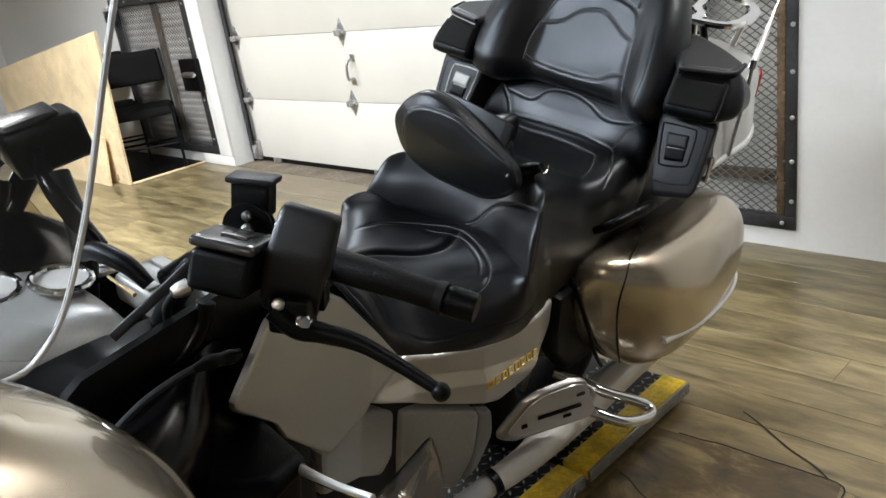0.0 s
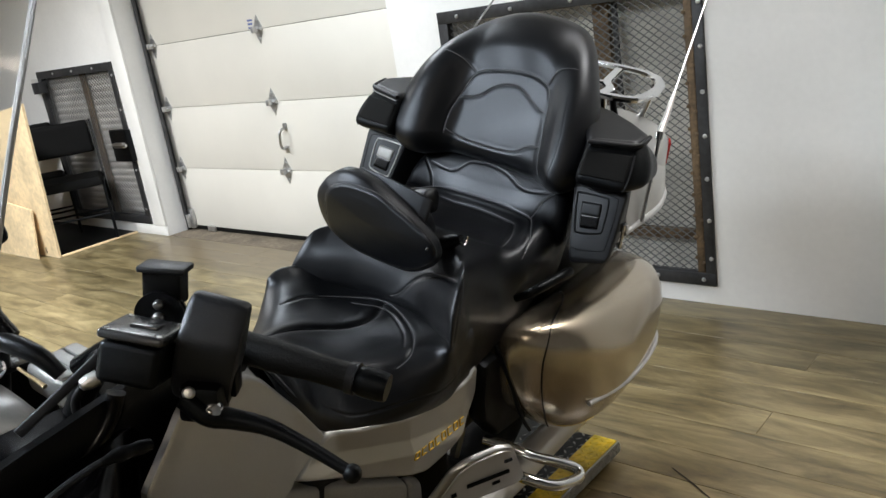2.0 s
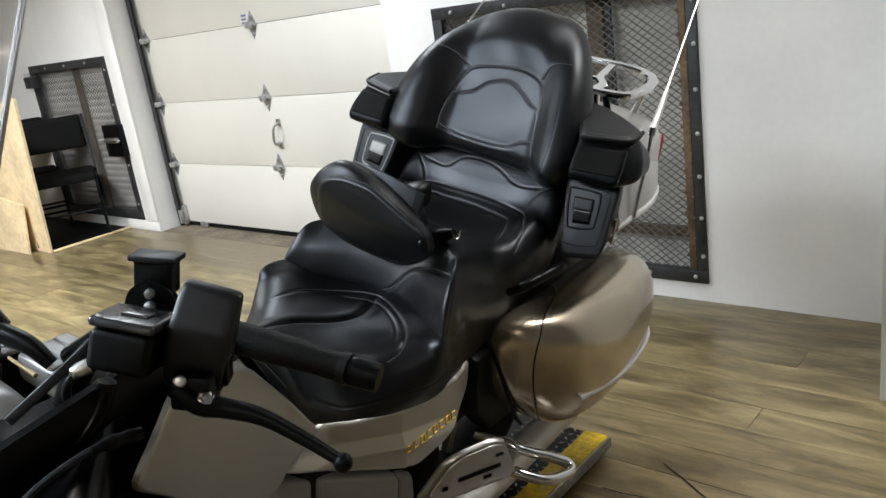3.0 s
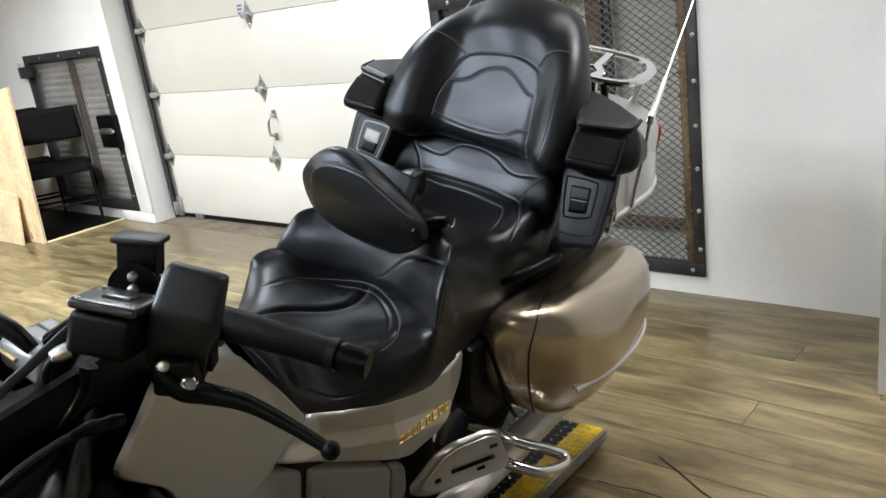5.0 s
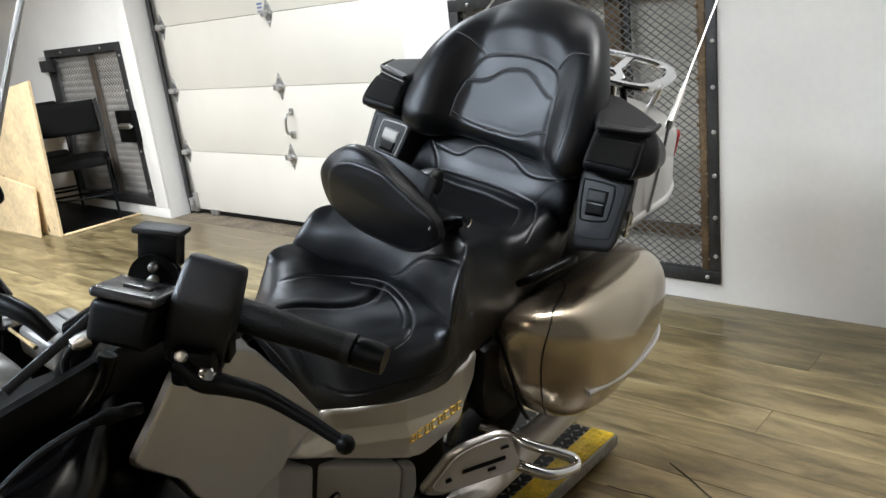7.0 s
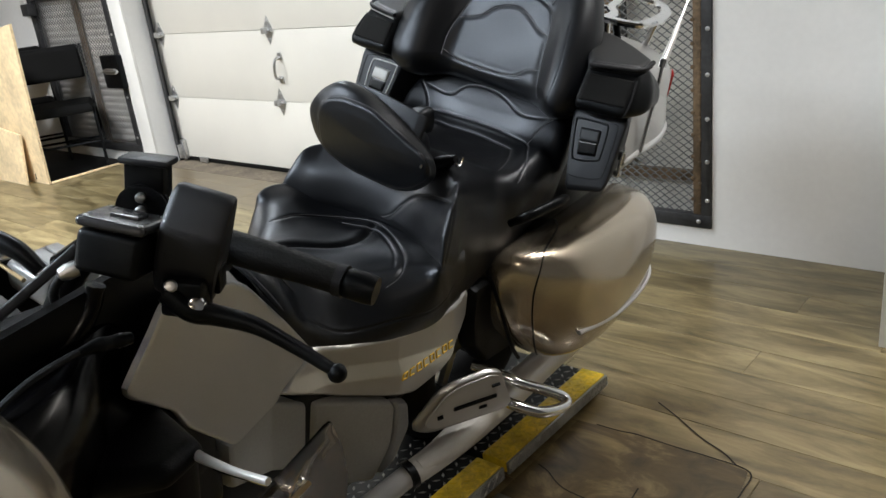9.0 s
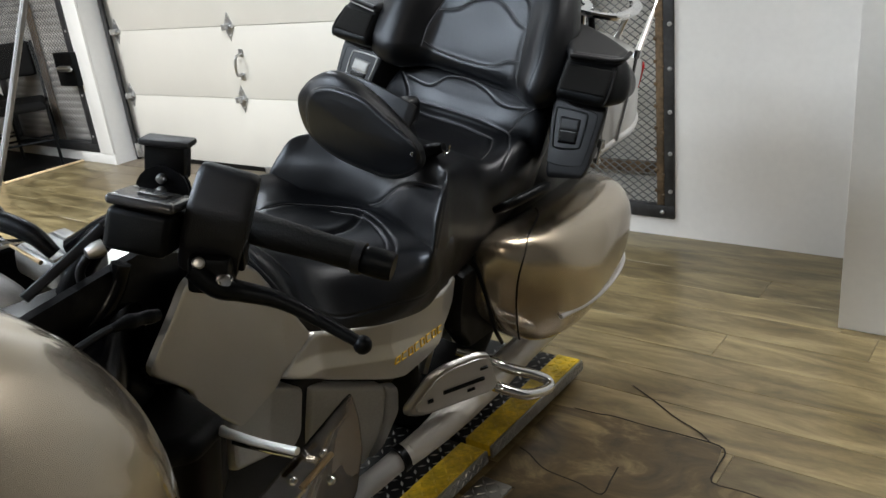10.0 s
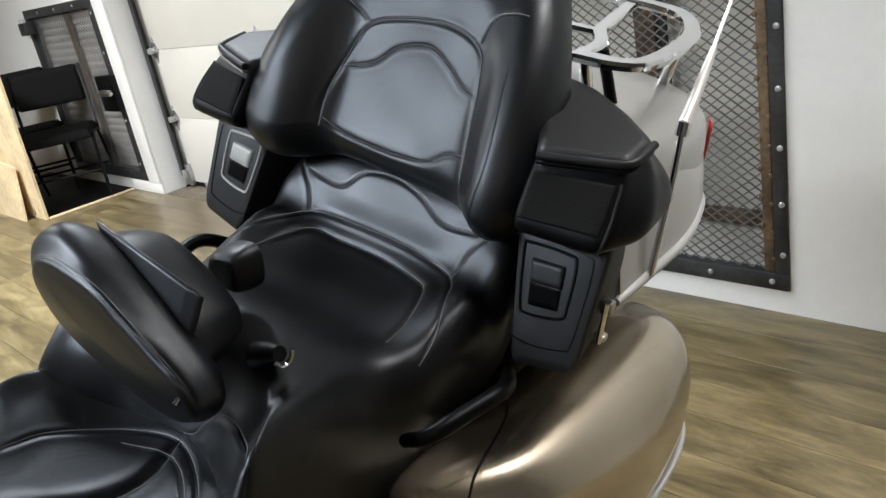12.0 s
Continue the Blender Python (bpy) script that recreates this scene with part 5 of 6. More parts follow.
    part("front_fender", net([[(1.68 + 0.37 * math.cos(a), y, 0.315 + (0.37 - 0.02 * abs(y) / 0.09) * math.sin(a)) for y in (-0.1, -0.07, 0, 0.07, 0.1)] for a in (0.2, 0.8, 1.6, 2.4, 3.0)], 30, 16, thick=0.004), PAINT, bike, "champagne front mudguard")
    for s in (-1, 1):
        bm = bmesh.new()
        bmesh.ops.create_uvsphere(bm, u_segments=56, v_segments=36, radius=1)
        for v in bm.verts:
            v.co = Vector((1.5725 + 0.211 * v.co.x * (0.7 if v.co.x > 0 else 1), s * (0.525 + 0.211 * v.co.y * (0.6 if v.co.y > 0 else 1)), (1.115 if s > 0 else 0.93) + 0.211 * v.co.z * (1 if v.co.z > 0 else 0.75)))
        part("mirror_housing", bm, PAINT, bike, "glossy champagne mirror housing")
        part("mirror_arm", tubed([(1.5, s * 0.25, 0.92), (1.52, s * 0.36, 0.98)], 0.06, 14), PAINT, bike)
    ws = []
    for z, x, w in ((1.1, 1.33, 0.24), (1.13, 1.297, 0.24), (1.19, 1.27, 0.24), (1.24, 1.25, 0.24), (1.35, 1.213, 0.235), (1.5, 1.14, 0.2), (1.56, 1.12, 0.13)):
        ws.append([(x + 0.12 * (1 - (k / 4) ** 2), w * k / 4, z) for k in range(-4, 5)])
    w = part("windshield", net(ws, 30, 30, thick=0.004), CLEAR, bike, "clear acrylic windshield")
    w.visible_shadow = False
    for s in (-1, 1):
        part("edge_bead", tubed([(1.40, s * 0.24, 1.09), (1.36, s * 0.24, 1.092), (1.33, s * 0.24, 1.095), (1.297, s * 0.24, 1.128), (1.27, s * 0.24, 1.186), (1.25, s * 0.24, 1.24), (1.213, s * 0.236, 1.35), (1.14, s * 0.201, 1.5)], 0.0028, 8, 60), TRIMGREY, w, "pale polished edge")
        # smoked deflector on the fairing's flank
        d = part("wind_deflector", cushion([(1.015, 0.925), (0.985, 0.86), (0.962, 0.79), (0.955, 0.7), (1.05, 0.64), (1.2, 0.7), (1.24, 0.8), (1.19, 0.87), (1.09, 0.898)], lambda u, v, h: (u, s * (0.44 + 0.1 * (v - 0.9) + h), v), 0.003, 0.003, n=90, m=6, smooth=False), SMOKE, bike, "smoked acrylic wind deflector")
        for u, v in ((1.06, 0.862), (1.112, 0.86), (1.032, 0.793), (1.082, 0.798)):
            part("screw", bolt(bmesh.new(), (u, s * (0.443 + 0.1 * (v - 0.9)), v), (0, s, 0), 0.006, 0.006), CHROME, d)
        part("clip_bar", tubed([(1.112, s * 0.452, 0.856), (1.058, s * 0.452, 0.866)], 0.0035, 8), BRASS, d, "thin brass clip bar")
        part("stay", tubed([(1.116, s * 0.335, 0.88), (1.119, s * 0.352, 0.885), (1.122, s * 0.4, 0.9), (1.12, s * 0.452, 0.915)], [0.0065, 0.0055, 0.0045, 0.0045], 10, 20), PALECHROME, d, "bright steel stay")
        part("stay", tubed([(1.097, s * 0.34, 0.85), (1.1, s * 0.37, 0.862), (1.085, s * 0.45, 0.875)], 0.004, 10, 16), CHROME, d, "bright steel stay")


STEER = Matrix.Translation((1.12, 0, 0)) @ Matrix.Rotation(radians(13), 4, "Z") @ Matrix.Translation((-1.12, 0, 0))


def handlebar():
    for s in (-1, 1):
        # the bars are turned towards the stand: the far side swings forward
        M = Matrix.Diagonal((1, 1, 1, 1)) if s > 0 else STEER @ Matrix.Diagonal((1, -1, 1, 1))
        q = lambda *pts: [tuple(M @ Vector(p)) for p in pts]
        part("handlebar", tubed(q((1.08, 0.06, 1.0), (1.07, 0.14, 1.06), (1.03, 0.21, 1.085), (0.99, 0.276, 1.066), (0.947, 0.404, 1.054)), 0.013, 12, 30), GLOSSBLACK, bike, "black handlebar")
        part("riser", tubed(q((1.12, 0.06, 0.9), (1.08, 0.09, 1.0), (1.05, 0.15, 1.075)), 0.016, 14, 14), BLACK, bike, "black handlebar riser")
        g = part("grip", tubed(q((0.994, 0.262, 1.067), (0.987, 0.283, 1.0655), (0.966, 0.345, 1.06), (0.949, 0.396, 1.055)), [0.02, 0.0195, 0.0175, 0.017], 24, 24), RUBBER, bike, "black ribbed rubber grip")
        part("bar_end", tubed(q((0.9465, 0.403, 1.0545), (0.945, 0.409, 1.054), (0.9365, 0.434, 1.0515), (0.9355, 0.437, 1.0512)), [0.0165, 0.018, 0.018, 0.018, 0.018, 0.0175, 0.0165], 18, 14), BLACK, g, "black bar end weight")
        part("collar", tubed(q((0.95, 0.392, 1.0552), (0.947, 0.402, 1.0545)), 0.0195, 20, 3), GREYBLACK, g)
        along, ahead = Vector((-0.52, 0.83, -0.2)).normalized(), Vector((0.85, 0.53, 0.0)).normalized()
        over = ahead.cross(along) if ahead.cross(along).z > 0 else along.cross(ahead)
        hub = Vector((1.024, 0.316, 1.158)) - along * 0.027 + ahead * 0.02 - over * 0.05
        prof = rounded([(-0.024, 0.05), (-0.008, 0.05), (0.022, 0.014), (0.026, -0.03), (0.016, -0.07), (-0.02, -0.07), (-0.032, -0.02)], 60, 0.006)
        bm = bmesh.new()
        rings(bm, [[tuple(M @ (hub + along * d + ahead * (n * k) + over * (u * k))) for n, u in prof] for d, k in ((-0.036, 0.85), (-0.033, 0.96), (-0.028, 1.0), (0.014, 1.0), (0.024, 0.99), (0.0275, 0.95), (0.0285, 0.88))])
        bmesh.ops.recalc_face_normals(bm, faces=bm.faces)
        sw = part("switch_housing", bm, GREYBLACK, bike, "black angular switch housing")
        part("rocker", boxed((-0.004, -0.012, -0.02), (0.004, 0.012, 0.01), 0.003, 2, M @ (Matrix.Translation(hub + along * 0.028 - over * 0.035) @ pose(0, 0, 0, 0, 0, 120))), BLACK, sw)
        part("neck", tubed(q((1.01, 0.25, 1.06), (1.0, 0.268, 1.065)), 0.024, 18, 3), BLACK, sw)
        at = M @ pose(1.115, 0.245, 1.105, -6, -17, 30)
        rs = part("reservoir", boxed((-0.036, -0.036, -0.024), (0.034, 0.03, 0.022), 0.008, 3, at), BLACK, bike, "black clutch fluid reservoir with a bright cap")
        part("cap", boxed((-0.038, -0.038, 0.023), (0.036, 0.032, 0.034), 0.005, 3, at), CAPGLOSS, rs, "glossy cap")
        part("cap_boss", boxed((-0.018, -0.015, 0.033), (0.01, 0.015, 0.037), 0.002, 2, at), CAPGLOSS, rs)
        for u, v in ((-0.03, -0.03), (0.028, 0.025), (-0.03, 0.025), (0.028, -0.03)):
            part("screw", bolt(bmesh.new(), at @ Vector((u, v, 0.033)), at.to_3x3() @ Vector((0, 0, 1)), 0.003, 0.002, 8), STEEL, rs)
        part("brake_line", tubed(q((1.15, 0.215, 1.09), (1.17, 0.2, 1.06), (1.165, 0.205, 1.02), (1.14, 0.2, 0.97)), 0.005, 10, 20), VINYL, rs, "black fluid line")
        part("banjo_bolt", bolt(bmesh.new(), M @ Vector((1.15, 0.215, 1.085)), M.to_3x3() @ Vector((0.8, -0.3, -0.2)), 0.009, 0.02), STEEL, rs)
        lv = part("lever", tubed(q((1.105, 0.295, 1.07), (1.095, 0.318, 1.052), (1.078, 0.338, 1.046), (1.06, 0.375, 1.041), (1.047, 0.42, 1.028), (1.039, 0.465, 1.016)), [0.0125, 0.0125, 0.0105, 0.0085, 0.0075, 0.0066], 12, 40, flat=1.2), BLACK, bike, "black clutch lever with a ball end")
        bm = bmesh.new()
        bmesh.ops.create_uvsphere(bm, u_segments=16, v_segments=10, radius=0.0105, matrix=Matrix.Translation(M @ Vector((1.038, 0.47, 1.014))))
        part("ball_end", bm, BLACK, lv)
        part("lever_bracket", boxed((-0.022, -0.02, -0.03), (0.02, 0.024, 0.012), 0.006, 2, M @ pose(1.085, 0.3, 1.07, 0, -8, 30)), BLACK, lv)
        part("adjuster", bolt(bmesh.new(), M @ Vector((1.09, 0.322, 1.058)), M.to_3x3() @ Vector((0.5, 0.6, 0.4)), 0.011, 0.012, 14), CHROME, lv, "bright adjuster wheel")
        part("pivot_screw", bolt(bmesh.new(), M @ Vector((1.105, 0.303, 1.079)), M.to_3x3() @ Vector((0.5, 0.5, 0.5)), 0.007, 0.006), STEEL, lv)
    mt = part("phone_mount", boxed((-0.014, -0.023, 0.012), (0.014, 0.023, 0.056), 0.004, 2, pose(1.04, 0.19, 1.108, 0, -10, 30)), BLACK, bike, "black phone mount clamp")
    for dy in (-0.004, 0.004):
        disc = pose(1.04, 0.19, 1.108, 0, -10, 30)
        part("swivel_plate", tubed([tuple(disc @ Vector((0.012 + dy, 0.0, 0.0))), tuple(disc @ Vector((0.016 + dy, 0.0, 0.0)))], 0.03, 24), BLACK, mt)
    part("jaw", boxed((-0.018, -0.028, 0.05), (0.018, 0.028, 0.058), 0.003, 2, pose(1.04, 0.19, 1.108, 0, -10, 30)), GREYBLACK, mt)
    part("swivel_screw", bolt(bmesh.new(), pose(1.04, 0.19, 1.108, 0, -10, 30) @ Vector((0.02, 0.0, 0.0)), (0.85, 0.5, 0.1), 0.007, 0.008), STEEL, mt)
    part("swivel_screw", bolt(bmesh.new(), pose(1.04, 0.19, 1.108, 0, -10, 30) @ Vector((0.02, 0.0, 0.016)), (0.85, 0.5, 0.1), 0.006, 0.008), STEEL, mt)


rider_seat()
passenger_seat()
passenger_backrest()
driver_backrest()
trunk()
rack()
saddlebag(1)
saddlebag(-1)
side_panels(1)
side_panels(-1)
badge()
under()
front()
handlebar()



# ---- the lift platform under the wheels ----
def treads(spots, length, width, rise, place):
    """Raised lozenges of tread plate; place(u, v, h) lays them on a face."""
    bm = bmesh.new()
    for u, v, turn in spots:
        c, s = math.cos(turn), math.sin(turn)
        base = [(length, 0), (0, width), (-length, 0), (0, -width)]
        top = [(length * 0.6, 0), (0, width * 0.45), (-length * 0.6, 0), (0, -width * 0.45)]
        rings(bm, [[place(u + a * c - b * s, v + a * s + b * c, 0.0) for a, b in base], [place(u + a * c - b * s, v + a * s + b * c, rise) for a, b in top]])
    bmesh.ops.recalc_face_normals(bm, faces=bm.faces)
    return bm


def weave(u0, u1, v0, v1, step):
    spots, k = [], 0
    u = u0 + step / 2
    while u < u1:
        v, j = v0 + step / 2, 0
        while v < v1:
            spots.append((u, v, radians(45 if (k + j) % 2 else -45)))
            v += step
            j += 1
        u += step
        k += 1
    return spots


def platform():
    p = thing("wheel_platform", "low diamond plate platform with worn yellow edges under the motorcycle", "platform")
    for y0, y1 in ((-1.85, -1.36), (-3.3, -1.868)):
        x0 = 4.15
        part("base", boxed((3.66, y0 + 0.03, 0.0), (x0 + 0.035, y1 - 0.03, 0.026)), DARKPLATE, p, "dark recessed base")
        deck = part("deck", boxed((3.62, y0, 0.0265), (x0, y1, 0.055), 0.004), DARKPLATE, p, "dark diamond plate deck")
        tagged(part("treads", treads(weave(3.95, x0, max(y0, -2.5), y1, 0.026), 0.011, 0.0038, 0.0015, lambda u, v, h: (u, v, 0.055 + h)), PLATE, deck), kind="stuff")
        edge = part("yellow_edge", boxed((x0, y0, 0.0265), (x0 + 0.075, y1, 0.06), 0.004), YELLOW, p, "worn yellow painted edge")
        tagged(part("treads", treads(weave(x0 + 0.004, x0 + 0.074, max(y0, -2.5), y1, 0.024), 0.011, 0.004, 0.0018, lambda u, v, h: (u, v, 0.06 + h)), YELLOW, edge), kind="stuff")
        skirt = part("skirt", boxed((x0 + 0.0755, y0, 0.024), (x0 + 0.083, y1, 0.058), 0.002), PLATE, p, "bare diamond plate skirt")
        tagged(part("treads", treads(weave(max(y0, -2.5), y1, 0.025, 0.058, 0.0165), 0.0085, 0.003, 0.002, lambda u, v, h: (x0 + 0.083 + h, u, v)), PLATE, skirt), kind="stuff")
    flange = part("flange", boxed((4.2335, -3.3, 0.0), (4.32, -1.9, 0.006), 0.001), PLATE, p, "bare diamond plate flange")
    tagged(part("treads", treads(weave(4.236, 4.318, -2.5, -1.9, 0.022), 0.011, 0.0035, 0.002, lambda u, v, h: (u, v, 0.006 + h)), PLATE, flange), kind="stuff")


platform()


# ---- floor planks, laid along the back wall ----
tagged(part("floor", boxed((WEST - 0.2, SOUTH - 0.2, -0.12), (EAST + 0.2, 0.12, -0.004)), mat("floor_bed", (0.06, 0.045, 0.03), 0.8)), "worn wood-look vinyl plank floor", "floor", "", "structure")
floor = bpy.data.objects["floor"]


def plank_material():
    m = bpy.data.materials.new("vinyl_plank")
    m.use_nodes = True
    n, ln = m.node_tree.nodes, m.node_tree.links
    b = n["Principled BSDF"]
    tc = n.new("ShaderNodeTexCoord")
    geo = n.new("ShaderNodeNewGeometry")
    info = n.new("ShaderNodeObjectInfo")
    add = n.new("ShaderNodeMath")
    ln.new(geo.outputs["Random Per Island"], add.inputs[0])
    ln.new(info.outputs["Random"], add.inputs[1])
    mp = n.new("ShaderNodeMapping")
    mp.inputs["Scale"].default_value = (2.8, 13, 1)
    shift = n.new("ShaderNodeVectorMath")
    shift.operation = "ADD"
    ln.new(geo.outputs["Position"], shift.inputs[0])
    comb = n.new("ShaderNodeCombineXYZ")
    big = n.new("ShaderNodeMath")
    big.operation = "MULTIPLY"
    big.inputs[1].default_value = 37.0
    ln.new(add.outputs[0], big.inputs[0])
    ln.new(big.outputs[0], comb.inputs[0])
    ln.new(big.outputs[0], comb.inputs[1])
    ln.new(comb.outputs[0], shift.inputs[1])
    ln.new(shift.outputs[0], mp.inputs["Vector"])
    tex = n.new("ShaderNodeTexNoise")
    tex.inputs["Scale"].default_value = 1.0
    tex.inputs["Detail"].default_value = 9
    tex.inputs["Roughness"].default_value = 0.7
    tex.inputs["Distortion"].default_value = 0.5
    ln.new(mp.outputs[0], tex.inputs["Vector"])
    ramp = n.new("ShaderNodeValToRGB")
    ramp.color_ramp.elements[0].position, ramp.color_ramp.elements[0].color = 0.3, (0.042, 0.03, 0.0135, 1)
    ramp.color_ramp.elements[1].position, ramp.color_ramp.elements[1].color = 0.68, (0.31, 0.25, 0.13, 1)
    mid = ramp.color_ramp.elements.new(0.47)
    mid.color = (0.145, 0.112, 0.052, 1)
    ln.new(tex.outputs["Fac"], ramp.inputs[0])
    val = n.new("ShaderNodeMapRange")
    val.inputs[2].default_value = 2.0
    val.inputs[3].default_value, val.inputs[4].default_value = 0.6, 1.35
    ln.new(add.outputs[0], val.inputs[0])
    mul = n.new("ShaderNodeVectorMath")
    mul.operation = "SCALE"
    ln.new(ramp.outputs[0], mul.inputs[0])
    ln.new(val.outputs[0], mul.inputs["Scale"])
    # knots: small dark ovals
    kmap = n.new("ShaderNodeMapping")
    kmap.inputs["Scale"].default_value = (2.4, 8.5, 1)
    ln.new(shift.outputs[0], kmap.inputs["Vector"])
    knot = n.new("ShaderNodeTexVoronoi")
    knot.inputs["Scale"].default_value = 1.0
    ln.new(kmap.outputs[0], knot.inputs["Vector"])
    kr = n.new("ShaderNodeMapRange")
    kr.inputs[1].default_value, kr.inputs[2].default_value = 0.02, 0.13
    kr.inputs[3].default_value, kr.inputs[4].default_value = 0.35, 1.0
    ln.new(knot.outputs["Distance"], kr.inputs[0])
    mul2 = n.new("ShaderNodeVectorMath")
    mul2.operation = "SCALE"
    ln.new(mul.outputs[0], mul2.inputs[0])
    ln.new(kr.outputs[0], mul2.inputs["Scale"])
    # blotchy brown by the broken floor: slight dirt, and the bike's shade painted in
    far = n.new("ShaderNodeVectorMath")
    far.operation = "DISTANCE"
    far.inputs[1].default_value = (4.45, -1.8, 0.0)
    ln.new(geo.outputs["Position"], far.inputs[0])
    blot = n.new("ShaderNodeTexNoise")
    blot.inputs["Scale"].default_value = 4.0
    blot.inputs["Detail"].default_value = 6
    ln.new(geo.outputs["Position"], blot.inputs["Vector"])
    reach = n.new("ShaderNodeMath")
    reach.operation = "MULTIPLY_ADD"
    reach.inputs[1].default_value = 0.7
    ln.new(blot.outputs["Fac"], reach.inputs[0])
    ln.new(far.outputs["Value"], reach.inputs[2])
    fac = n.new("ShaderNodeMapRange")
    fac.inputs[1].default_value, fac.inputs[2].default_value = 0.62, 1.15
    fac.inputs[3].default_value, fac.inputs[4].default_value = 0.45, 0.0
    ln.new(reach.outputs[0], fac.inputs[0])
    brown = n.new("ShaderNodeValToRGB")
    brown.color_ramp.elements[0].position, brown.color_ramp.elements[0].color = 0.35, (0.03, 0.018, 0.007, 1)
    brown.color_ramp.elements[1].position, brown.color_ramp.elements[1].color = 0.68, (0.14, 0.088, 0.04, 1)
    ln.new(blot.outputs["Fac"], brown.inputs[0])
    mix = n.new("ShaderNodeMix")
    mix.data_type = "RGBA"
    ln.new(fac.outputs[0], mix.inputs[0])
    ln.new(mul2.outputs[0], mix.inputs[6])
    ln.new(brown.outputs[0], mix.inputs[7])
    # brown dust trodden in before the garage door
    xyz = n.new("ShaderNodeSeparateXYZ")
    ln.new(geo.outputs["Position"], xyz.inputs[0])
    near_door = n.new("ShaderNodeMapRange")
    near_door.inputs[1].default_value, near_door.inputs[2].default_value = -0.75, -0.4
    dusty = n.new("ShaderNodeMath")
    dusty.operation = "MULTIPLY_ADD"
    dusty.inputs[1].default_value, dusty.inputs[2].default_value = 0.5, -0.25
    ln.new(blot.outputs["Fac"], dusty.inputs[0])
    shifted = n.new("ShaderNodeMath")
    ln.new(xyz.outputs[1], shifted.inputs[0])
    ln.new(dusty.outputs[0], shifted.inputs[1])
    ln.new(shifted.outputs[0], near_door.inputs[0])
    inside = n.new("ShaderNodeMapRange")
    inside.inputs[1].default_value, inside.inputs[2].default_value = -0.15, 0.05
    ln.new(xyz.outputs[0], inside.inputs[0])
    before = n.new("ShaderNodeMapRange")
    before.inputs[1].default_value, before.inputs[2].default_value = 2.75, 2.45
    ln.new(xyz.outputs[0], before.inputs[0])
    across = n.new("ShaderNodeMath")
    across.operation = "MULTIPLY"
    ln.new(inside.outputs[0], across.inputs[0])
    ln.new(before.outputs[0], across.inputs[1])
    dust = n.new("ShaderNodeMath")
    dust.operation = "MULTIPLY"
    ln.new(near_door.outputs[0], dust.inputs[0])
    ln.new(across.outputs[0], dust.inputs[1])
    amount = n.new("ShaderNodeMath")
    amount.operation = "MULTIPLY"
    amount.inputs[1].default_value = 0.75
    ln.new(dust.outputs[0], amount.inputs[0])
    soiled = n.new("ShaderNodeMix")
    soiled.data_type = "RGBA"
    ln.new(amount.outputs[0], soiled.inputs[0])
    ln.new(mix.outputs[2], soiled.inputs[6])
    soiled.inputs[7].default_value = (0.12, 0.09, 0.055, 1)
    ln.new(soiled.outputs[2], b.inputs["Base Color"])
    b.inputs["Roughness"].default_value = 0.3
    b.inputs["Specular IOR Level"].default_value = 0.65
    bp = n.new("ShaderNodeBump")
    bp.inputs["Strength"].default_value = 0.15
    bp.inputs["Distance"].default_value = 0.001
    ln.new(tex.outputs["Fac"], bp.inputs["Height"])
    ln.new(bp.outputs[0], b.inputs["Normal"])
    return m


PLANK = plank_material()


def slate_material():
    m = mat("slate_vinyl", (0.075, 0.055, 0.032), 0.36, grain=0.2, grain_size=60, bump=0.3, bump_size=40)
    n, ln = m.node_tree.nodes, m.node_tree.links
    tc = n.new("ShaderNodeTexCoord")
    mp = n.new("ShaderNodeMapping")
    mp.inputs["Rotation"].default_value = (0, 0, radians(-38))
    mp.inputs["Scale"].default_value = (3.0, 4.5, 1)
    ln.new(tc.outputs["Object"], mp.inputs["Vector"])
    tex = n.new("ShaderNodeTexNoise")
    tex.inputs["Scale"].default_value, tex.inputs["Detail"].default_value = 1.6, 7
    tex.inputs["Roughness"].default_value, tex.inputs["Distortion"].default_value = 0.62, 1.4
    ln.new(mp.outputs[0], tex.inputs["Vector"])
    ramp = n.new("ShaderNodeValToRGB")
    ramp.color_ramp.elements[0].position, ramp.color_ramp.elements[0].color = 0.34, (0.03, 0.022, 0.011, 1)
    ramp.color_ramp.elements[1].position, ramp.color_ramp.elements[1].color = 0.7, (0.21, 0.155, 0.075, 1)
    ramp.color_ramp.elements.new(0.52).color = (0.078, 0.053, 0.022, 1)
    ln.new(tex.outputs["Fac"], ramp.inputs[0])
    ln.new(ramp.outputs[0], n["Principled BSDF"].inputs["Base Color"])
    return m


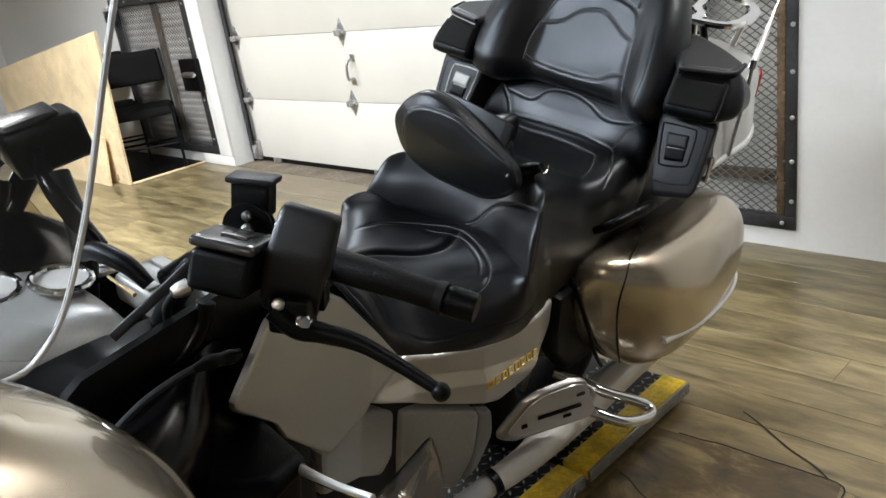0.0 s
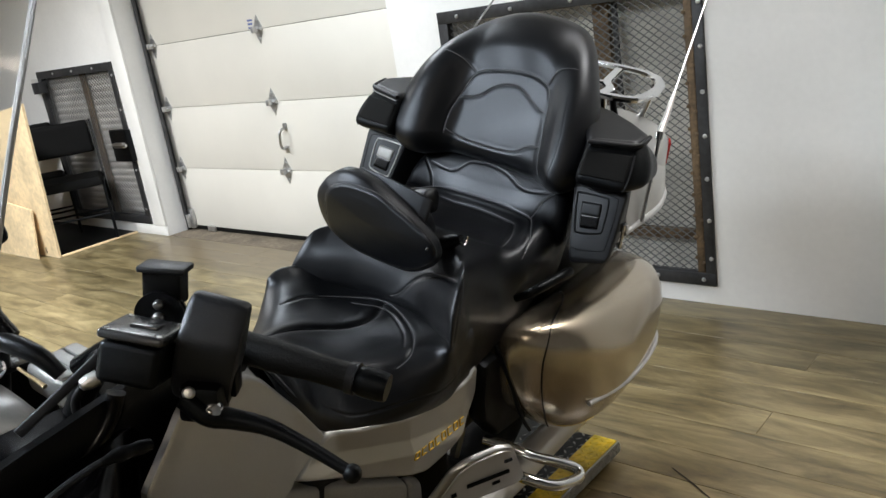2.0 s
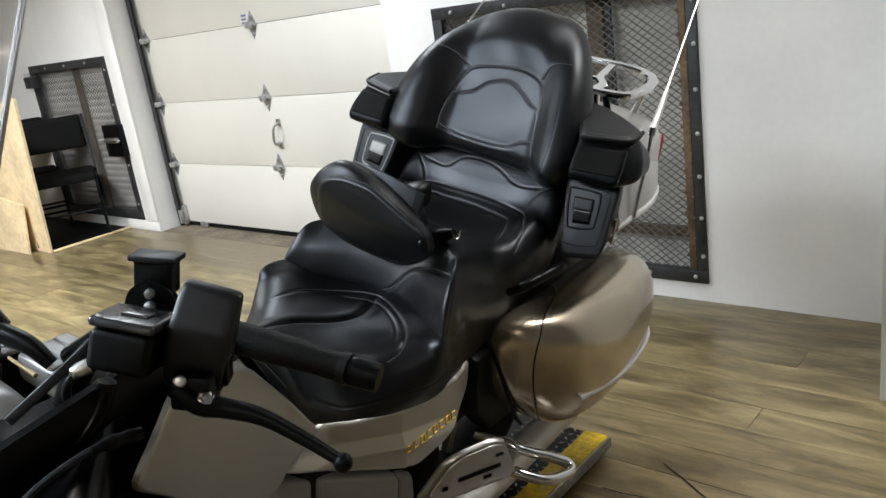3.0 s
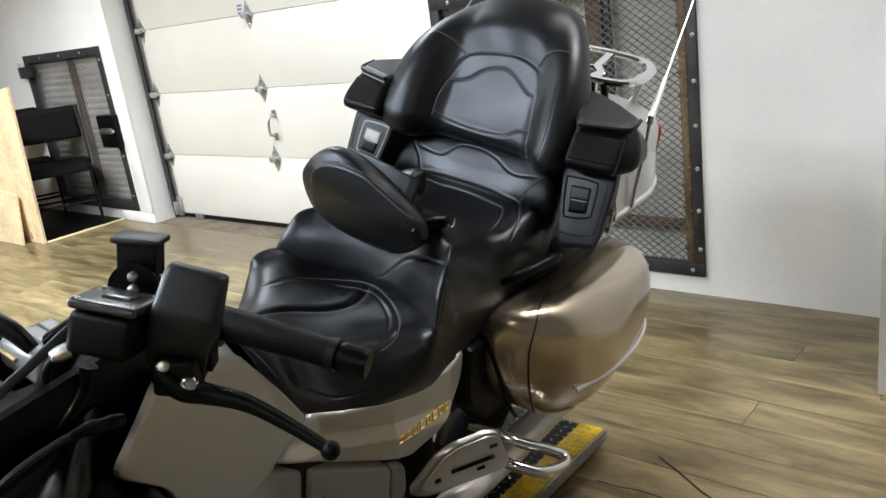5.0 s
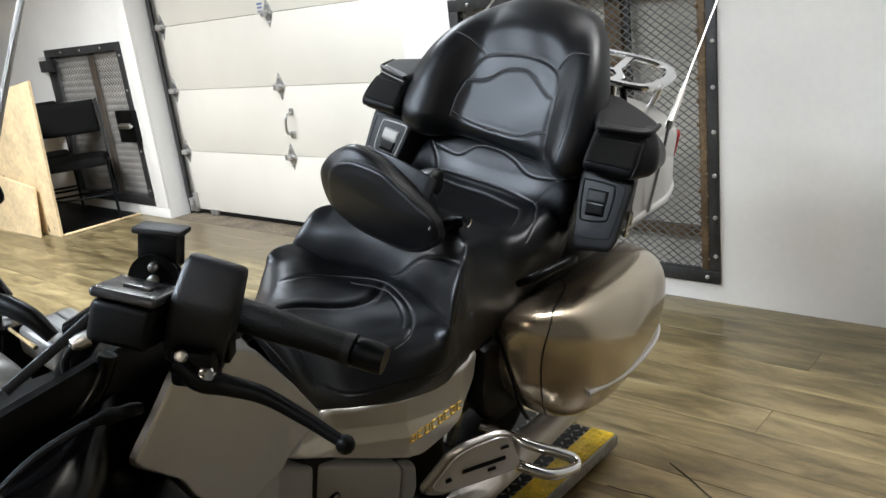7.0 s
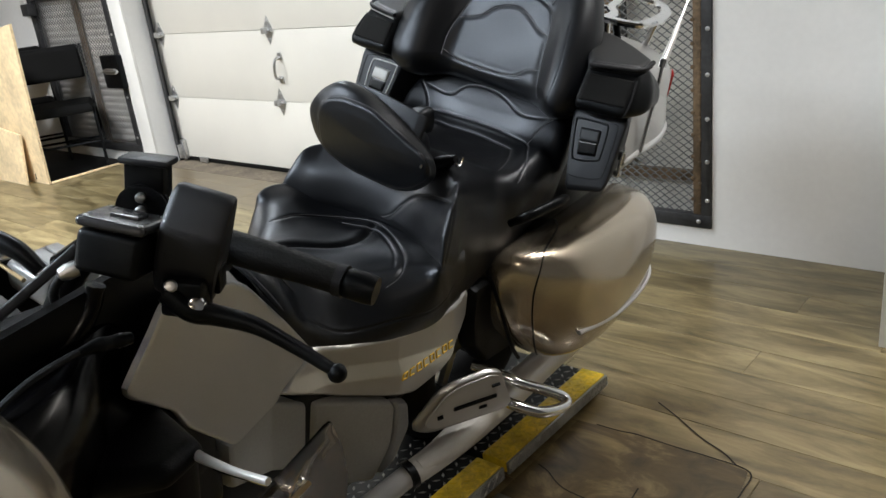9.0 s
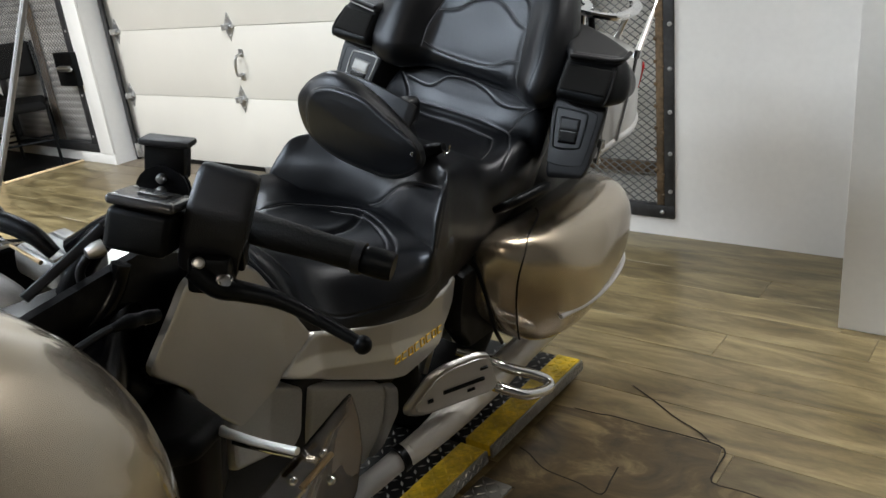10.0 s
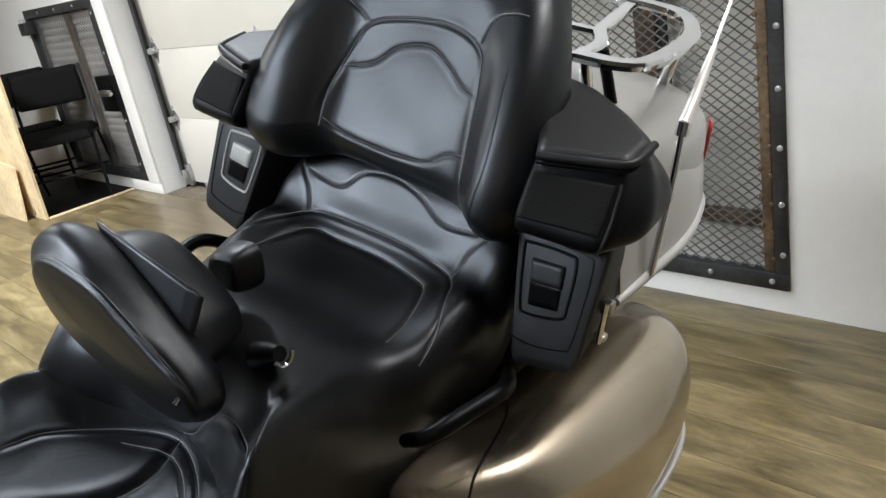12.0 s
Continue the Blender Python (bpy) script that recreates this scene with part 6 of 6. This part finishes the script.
PATCH = [(4.2345, -1.53), (4.40, -1.515), (4.56, -1.512), (4.7, -1.517), (4.714, -1.6), (4.723, -1.657), (4.81, -1.654), (4.97, -1.645), (4.985, -1.8), (5.0, -2.7), (4.325, -2.7), (4.325, -1.9), (4.2345, -1.895)]
patch = bmesh.new()
rings(patch, [[(x, y, z) for x, y in PATCH] for z in (0.0004, 0.0026)])
tagged(part("floor_patch", patch, slate_material()), "brown slate-look vinyl patch laid over the planks beside the platform", "floor patch", "", "structure")
rng = random.Random(4)
LONG, WIDE = 1.2, 0.15


def plank_mesh(length):
    bm = boxed((0.0006, 0.0006, -0.004), (length - 0.0006, WIDE - 0.0006, 0.0), 0.0008, 1)
    finish(bm)
    me = bpy.data.meshes.new("plank")
    bm.to_mesh(me)
    bm.free()
    me.materials.append(PLANK)
    return me


full_plank = plank_mesh(LONG)
rest = bmesh.new()
count, row, y = 0, 0, WALL_Y - WIDE
while y > SOUTH:
    x = WEST - rng.random() * LONG
    while x < EAST:
        if y > -2.9 and -1.7 < x < 5.2:
            ob = new("plank", full_plank)
            ob.location = (x, y, 0)
            ob.parent = floor
            count += 1
        else:
            x0, x1 = max(x, WEST), min(x + LONG, EAST)
            if x1 - x0 > 0.02 and y > SOUTH - 0.02:
                box(rest, (x0 + 0.0006, y + 0.0006, -0.004), (x1 - 0.0006, y + WIDE - 0.0006, 0.0))
        x += LONG
    y -= WIDE
CRACK = mat("crack_dirt", (0.012, 0.01, 0.008), 0.9)
for line in ([(4.25, -1.75), (4.29, -1.765), (4.33, -1.79), (4.37, -1.803), (4.45, -1.808), (4.518, -1.82), (4.514, -1.76), (4.509, -1.71)],
             [(4.384, -1.343), (4.46, -1.385), (4.55, -1.44), (4.62, -1.475), (4.667, -1.506)],
             [(4.29, -1.522), (4.36, -1.52), (4.40, -1.513), (4.511, -1.514), (4.6, -1.508), (4.702, -1.518), (4.716, -1.6), (4.724, -1.66), (4.803, -1.657), (4.95, -1.668)]):
    pts = [(x + rng.uniform(-0.002, 0.002), y + rng.uniform(-0.002, 0.002), 0.0028) for x, y in line]
    part("crack", strap(pts, 0.004, 0.001, 50), CRACK, floor)
tagged(part("planks", rest, PLANK, floor), "", "", "", "stuff")
